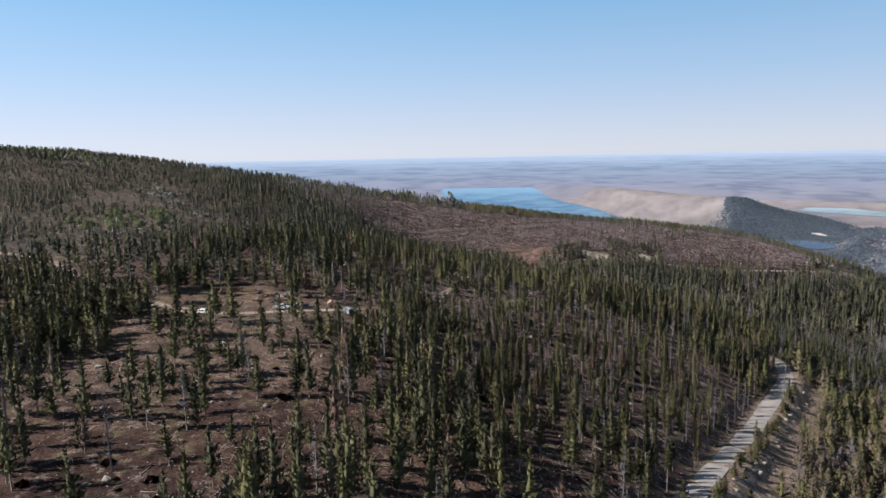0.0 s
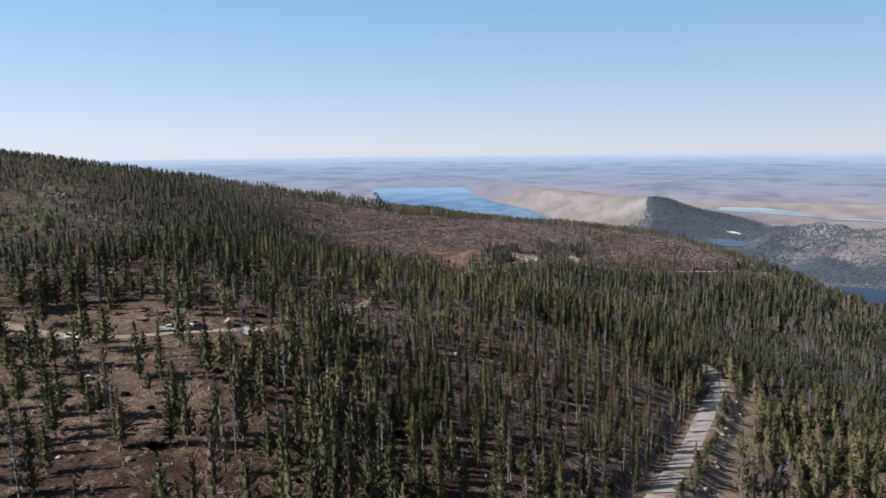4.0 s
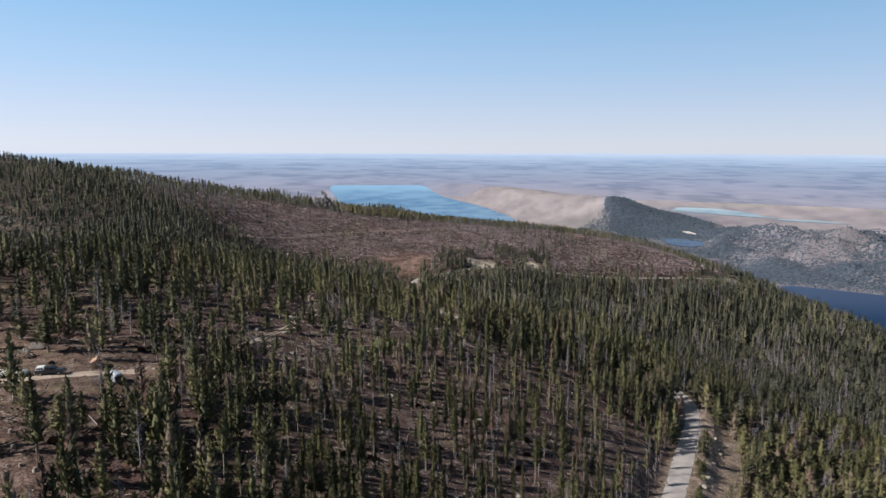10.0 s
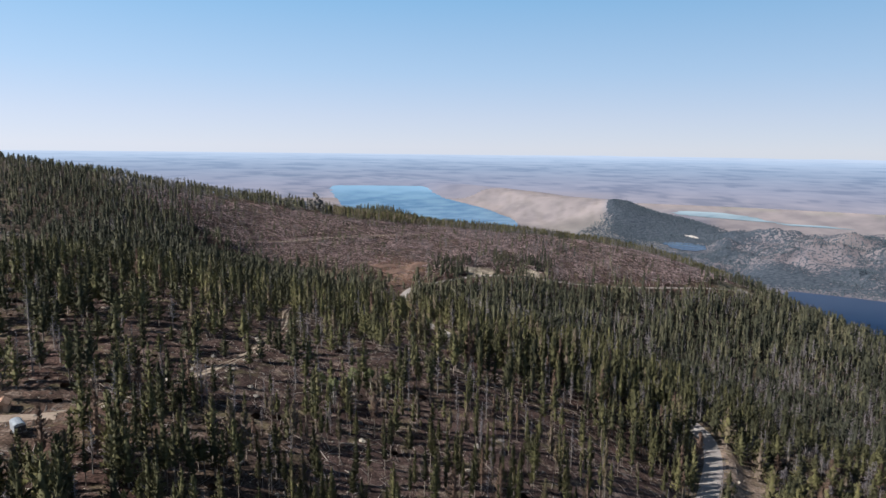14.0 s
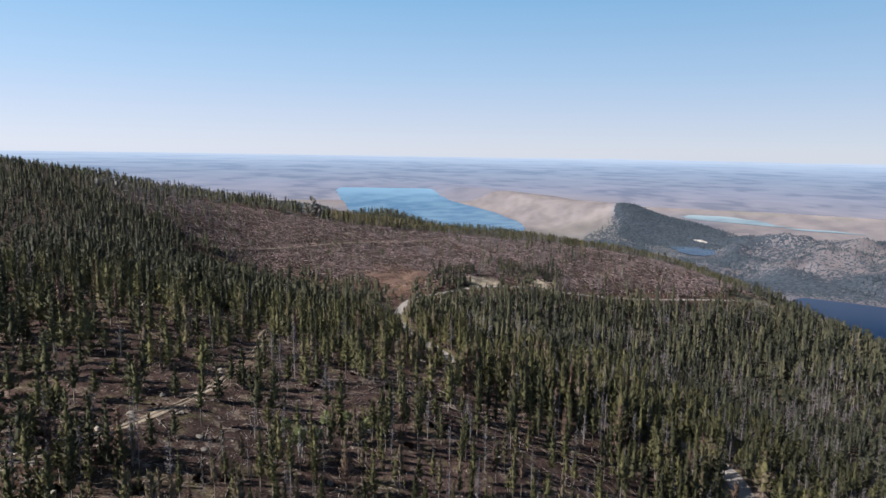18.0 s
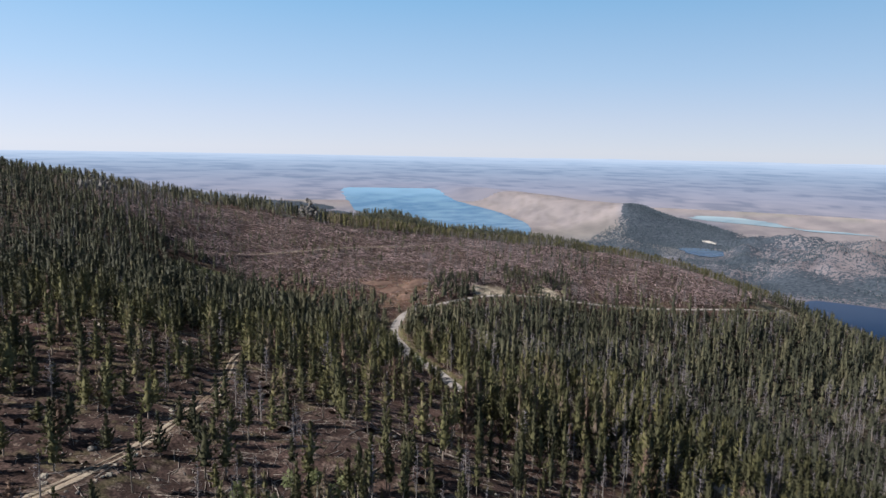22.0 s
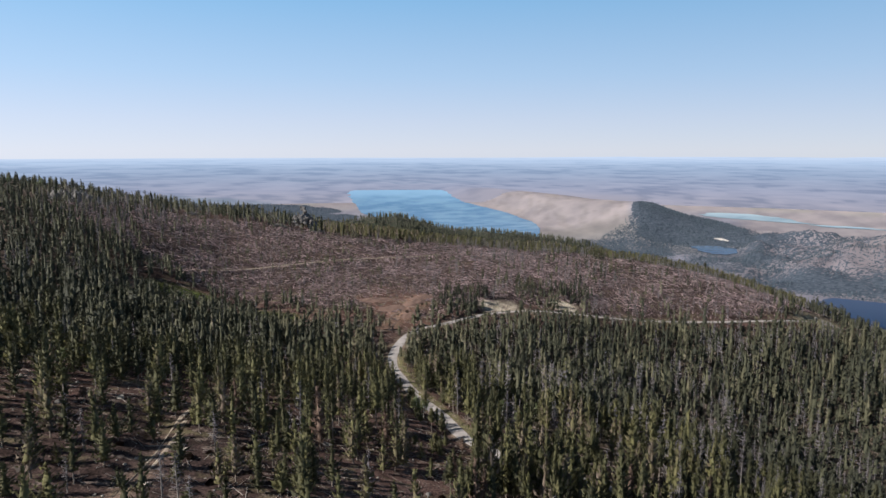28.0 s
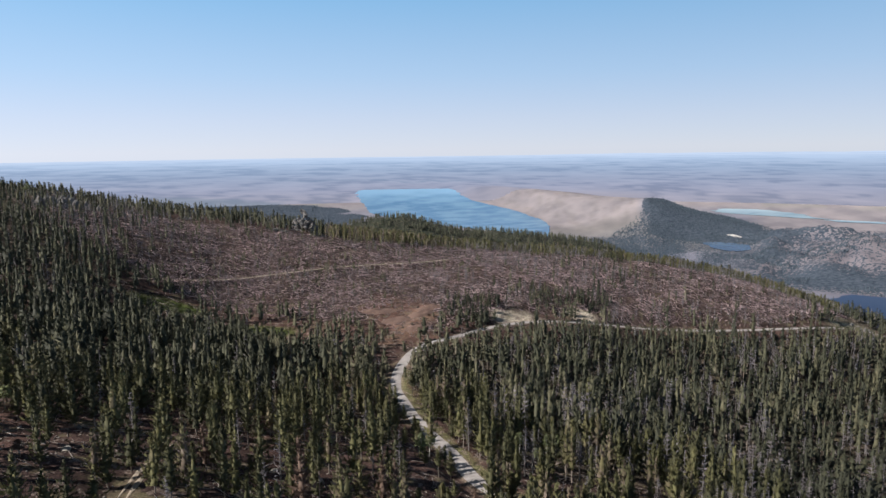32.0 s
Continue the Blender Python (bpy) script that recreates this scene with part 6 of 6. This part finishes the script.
def car(at, turn, label):
    root = empty("car", (0, 0, 0))
    piece("body", profile([(-2.25, 0.42), (-2.3, 0.95), (1.0, 1.0), (2.15, 0.88), (2.28, 0.42)], -0.88, 0.88, 0.03, 0.08), M_WHITE, root)
    roof = piece("cabin", profile([(-2.1, 0.95), (-1.85, 1.55), (0.35, 1.58), (1.05, 0.98)], -0.86, 0.86, 0.15, 0.08), M_WHITE, root)
    for s in (-1, 1):
        piece("side_window", solid([(-1.6, -0.75, s * 0.79 - 0.035, s * 0.79 + 0.035, 1.08, 1.42), (-0.65, 0.3, s * 0.79 - 0.035, s * 0.79 + 0.035, 1.08, 1.42)]), M_GLASS, roof)
    piece("windscreen", profile([(0.44, 1.50), (0.52, 1.52), (1.02, 1.06), (0.94, 1.03)], -0.68, 0.68, 0.05, 0.01), M_GLASS, roof)
    for y in (-0.65, 0.65):
        piece("headlight", solid([(2.16, 2.27, y - 0.16, y + 0.16, 0.68, 0.82)]), M_LAMP, root)
        piece("tail_light", solid([(-2.34, -2.24, y - 0.12, y + 0.12, 0.74, 0.92)]), M_TAIL, root)
    for x in (-1.4, 1.4):
        for y in (-0.78, 0.78):
            wheel(root, x, y, 0.33, 0.22)
    root.matrix_basis = pose(at[0], at[1], ground_z(*at), 0, 0, turn)
    return tagged(root, label, "car", "vehicles in the camp")


def cabin(at, turn):
    root = empty("cabin", (0, 0, 0))
    w, d, h, top = 1.35, 1.5, 1.75, 2.6
    for y in (-d, d):
        piece("gable_wall", profile([(-w, -0.3), (-w, h), (0, top - 0.08), (w, h), (w, -0.3)], y - 0.06, y + 0.06, 0, 0.015), M_PLANK, root)
    for x in (-w + 0.06, w - 0.06):
        piece("side_wall", solid([(x - 0.06, x + 0.06, -d + 0.06, d - 0.06, -0.3, h)]), M_PLANK, root)
    for s in (-1, 1):
        slope = math.degrees(math.atan2(top - h, w))
        p_ = piece("roof_panel", solid([(-0.90, 0.90, -d - 0.3, d + 0.3, -0.05, 0.05)]), M_SHINGLE, root, (s * 0.76, 0, h + 0.42), (0, s * slope, 0))
        for k in range(5):
            piece("board", solid([(-0.88 + k * 0.36, -0.56 + k * 0.36, -d - 0.32, d + 0.32, 0.05, 0.075)]), M_SHINGLE, p_)
    piece("ridge_cap", solid([(-0.12, 0.12, -d - 0.3, d + 0.3, top + 0.02, top + 0.10)]), M_SHINGLE, root)
    door = piece("door", solid([(-0.42, 0.42, -d - 0.12, -d - 0.06, 0.0, 1.7)]), M_WOOD, root, label="dark plank door")
    piece("handle", solid([(0.28, 0.33, -d - 0.17, -d - 0.11, 0.9, 1.05)]), M_RIM, door)
    win = piece("window_frame", solid([(w, w + 0.05, -0.4, 0.4, 1.0, 1.7)]), M_WOOD, root)
    piece("pane", solid([(w + 0.03, w + 0.06, -0.33, 0.33, 1.07, 1.63)]), M_GLASS, win)
    root.matrix_basis = pose(at[0], at[1], ground_z(*at), 0, 0, turn) @ Matrix.Scale(0.8, 4)
    return tagged(root, "small tan plank cabin with a reddish gable roof", "cabin")


def trailer(at, turn):
    root = empty("camp_trailer", (0, 0, 0))
    z0 = 0.55
    arc = [(1.05 * math.cos(t), z0 + 1.35 + 0.62 * math.sin(t)) for t in np.linspace(0, math.pi, 11)]
    piece("body", solid([(-1.03, 1.03, -1.9, 1.9, z0, z0 + 1.4)]), M_METAL, root)
    roof = piece("roof", profile(arc, -1.98, 1.98, 0, 0.02), M_METAL, root, label="ribbed pale metal roof, arched")
    for k in range(6):
        y = -1.75 + 0.7 * k
        rib = [(1.08 * math.cos(t), z0 + 1.35 + 0.655 * math.sin(t)) for t in np.linspace(0.05, math.pi - 0.05, 11)]
        piece("rib", profile(rib, y - 0.03, y + 0.03, 0, 0), M_METAL, roof)
    # shade on this end is put in as a dark panel
    end = piece("end_wall", solid([(-0.95, 0.95, -1.96, -1.90, z0 + 0.1, z0 + 1.4)]), M_DARK, root, label="dark panel in place of the shaded end")
    piece("latch", solid([(-0.05, 0.05, -2.0, -1.95, z0 + 0.6, z0 + 0.9)]), M_RIM, end)
    for s in (-1, 1):
        wheel(root, s * 1.12, -0.1, 0.34, 0.2)
    piece("drawbar", profile([(-0.05, 0.45), (-0.05, 0.55), (0.05, 0.55), (0.05, 0.45)], 1.9, 3.0, 0, 0.005), M_RUST, root)
    piece("jack", barrel(0.05, 0.55, "Z", 8), M_RUST, root, (0, 2.9, 0.28))
    root.matrix_basis = pose(at[0], at[1], ground_z(*at), 0, 0, turn) @ Matrix.Scale(0.85, 4)
    return tagged(root, "small camp trailer with an arched pale metal roof", "trailer")


pickup((-53, 198), 4, M_WHITE, False, "white pickup truck parked on the camp track")
pickup((-46.0, 199.2), 6, M_DARK, True, "dark pickup truck with a white canopy, parked nose to tail")
car((-74, 189.5), -18, "white car parked among young pines by the track")
cabin((-38.6, 204.5), 14)
trailer((-31.2, 193.8), 36)


def timber_stack(at, turn, rows, length, mat, label):
    """A stack of round timbers on two bearers."""
    root = empty("timber_stack", (0, 0, 0))
    r = np.random.RandomState(int(abs(at[0] * 10 + at[1])))
    for s in (-0.35, 0.35):
        piece("bearer", solid([(-rows * 0.17, rows * 0.17, s * length - 0.07, s * length + 0.07, 0.0, 0.14)]), M_WOOD, root)
    shared = bpy.data.meshes.new("timber")
    bm = barrel(0.15, length, "Y", 8)
    bm.to_mesh(shared)
    bm.free()
    shared.materials.append(mat)
    for k in range(rows):
        for q in range(rows - k):
            ob = part("timber", shared, root)
            ob.matrix_basis = pose((q - (rows - k - 1) / 2) * 0.31, r.uniform(-0.2, 0.2), 0.29 + 0.26 * k, 0, 0, r.uniform(-2, 2))
    root.matrix_basis = pose(at[0], at[1], ground_z(*at), 0, 0, turn)
    return tagged(root, label, "timber", "timber stacks in the camp")


timber_stack((-78, 215), 15, 5, 2.6, M_WOOD, "stack of dark round timbers at the edge of the yard")
timber_stack((-74, 213.5), 70, 4, 3.4, M_WOOD, "low stack of brown timbers laid crosswise")
timber_stack((-55, 215), 95, 5, 3.2, M_LOG, "stack of pale peeled poles behind the trucks")
timber_stack((-70, 219), 85, 4, 5.0, M_WOOD, "long low stack of weathered logs by the pines")


def flat_trailer(at, turn, label):
    root = empty("utility_trailer", (0, 0, 0))
    piece("deck", solid([(-1.0, 1.0, -1.9, 1.9, 0.55, 0.68)]), M_WOOD, root)
    for x in (-0.97, 0.97):
        piece("side_rail", solid([(x - 0.04, x + 0.04, -1.9, 1.9, 1.05, 1.13)]), M_RUST, root)
        for y in (-1.8, -0.6, 0.6, 1.8):
            piece("stake", solid([(x - 0.03, x + 0.03, y - 0.03, y + 0.03, 0.66, 1.12)]), M_RUST, root)
        wheel(root, x * 1.15, 0, 0.33, 0.2)
    piece("drawbar", solid([(-0.05, 0.05, 1.9, 3.1, 0.48, 0.58)]), M_RUST, root)
    root.matrix_basis = pose(at[0], at[1], ground_z(*at), 0, 0, turn)
    return tagged(root, label, "trailer", "utility trailers")


def scrap_heap(at, seed, count, mats, label):
    """Boards, poles and sheet ends thrown in a heap."""
    r = np.random.RandomState(seed)
    root = empty("scrap_heap", (0, 0, 0))
    for k in range(count):
        span, w, t = r.uniform(0.8, 2.8), r.uniform(0.12, 0.5), r.uniform(0.05, 0.22)
        q = r.uniform(0, 1.5)
        piece("board", solid([(-span / 2, span / 2, -w / 2, w / 2, -t / 2, t / 2)]), mats[r.randint(0, len(mats))], root,
              (q * math.cos(k * 2.4), q * math.sin(k * 2.4), 0.15 + 0.9 * (1 - q / 1.7) * r.uniform(0.2, 1.0)), (r.uniform(-16, 16), r.uniform(-22, 22), r.uniform(0, 180)))
    root.matrix_basis = pose(at[0], at[1], ground_z(*at), 0, 0, 0)
    return tagged(root, label, "heap", "scrap heaps in the camp")


for k, at in enumerate(((-63.5, 213), (-58.5, 207.5), (-66.5, 217), (-55, 210), (-73, 219), (-48, 215))):
    scrap_heap(at, 80 + k, 16, (M_WOOD, M_RUST, M_DARK, M_LOG, M_WOOD), "heap of dark boards, rusty iron and pale poles in the yard")


flat_trailer((-64, 209), 35, "rusty utility trailer with stake sides")
flat_trailer((-61, 215), 110, "rust-red utility trailer at the back of the yard")


def drum(at, mat, label):
    root = empty("drum", (0, 0, 0))
    piece("barrel", barrel(0.30, 0.88, "Z", 16), mat, root, (0, 0, 0.44))
    for z in (0.30, 0.60):
        piece("hoop", barrel(0.315, 0.03, "Z", 16), mat, root, (0, 0, z))
    piece("lid", barrel(0.27, 0.03, "Z", 16), M_RIM, root, (0, 0, 0.89))
    root.matrix_basis = pose(at[0], at[1], ground_z(*at), 0, 0, 0)
    return tagged(root, label, "drum", "drums in the camp")


for at in ((-57, 213), (-56.2, 212.4), (-58, 212.2), (-51, 180.5)):
    drum(at, M_CREAM, "cream plastic drum standing in the yard")
for at in ((-60.5, 212.5), (-59.8, 213.2)):
    drum(at, M_RUST, "rust-red steel drum standing in the yard")


def tent(at, turn, label):
    root = empty("tent", (0, 0, 0))
    piece("canopy", profile([(-1.5, 0.0), (-1.1, 0.75), (0, 1.45), (1.1, 0.75), (1.5, 0.0)], -1.5, 1.5, 0.35, 0.05), M_TARP, root)
    piece("flysheet", profile([(-1.05, 0.85), (0, 1.52), (1.05, 0.85), (0, 1.46)], -1.25, 1.25, 0.1, 0.0), M_CREAM, root, label="pale flysheet")
    piece("door_flap", profile([(-0.45, 0.02), (0, 1.05), (0.45, 0.02)], -1.56, -1.44, 0.0, 0.0), M_CREAM, root)
    for x in (-1.6, 1.6):
        for y in (-1.55, 1.55):
            piece("peg", barrel(0.02, 0.3, "Z", 6), M_RIM, root, (x, y, 0.1))
    root.matrix_basis = pose(at[0], at[1], ground_z(*at) - 0.05, 0, 0, turn) @ Matrix.Scale(0.68, 4)
    return tagged(root, label, "tent")


tent((-60.5, 165.5), 30, "small green and pale dome tent on the camp slope")


def flagpole(at):
    root = empty("leaning_pole", (0, 0, 0))
    piece("pole", barrel(0.07, 4.2, "Z", 8), M_LOG, root, (0, 0, 2.0), (0, 14, 0))
    piece("brace", barrel(0.05, 2.6, "Z", 8), M_LOG, root, (0.9, 0, 1.2), (0, -24, 0))
    root.matrix_basis = pose(at[0], at[1], ground_z(*at), 0, 0, 0)
    return tagged(root, "pale peeled pole frame leaning at the yard's edge", "pole")


flagpole((-52, 219))

# stumps left on the cleared camp slope
stump_mesh = bpy.data.meshes.new("stump")
bm = bmesh.new()
bmesh.ops.create_cone(bm, cap_ends=True, segments=10, radius1=0.36, radius2=0.24, depth=0.6, matrix=Matrix.Translation((0, 0, 0.2)))
for v in bm.verts:
    v.co.xy *= 1 + 0.25 * noise.noise(v.co * 3)
bm.to_mesh(stump_mesh)
bm.free()
stump_mesh.materials.append(M_LOG)
x, y = scatter(300, (-110, -25, 105, 190), lambda x, y: off_road(x, y, 0.5) * lump(x, y, -68, 152, 42, 42), 71)
r = np.random.RandomState(72)
for a, b in list(zip(x, y))[:60]:
    ob = new("tree_stump", stump_mesh)
    ob.matrix_world = pose(a, b, ground_z(a, b), r.uniform(-6, 6), r.uniform(-6, 6), r.uniform(0, 360)) @ Matrix.Scale(r.uniform(0.7, 1.3), 4)
    tagged(ob, "bleached cut pine stump on the bare slope", "stump", "stumps")
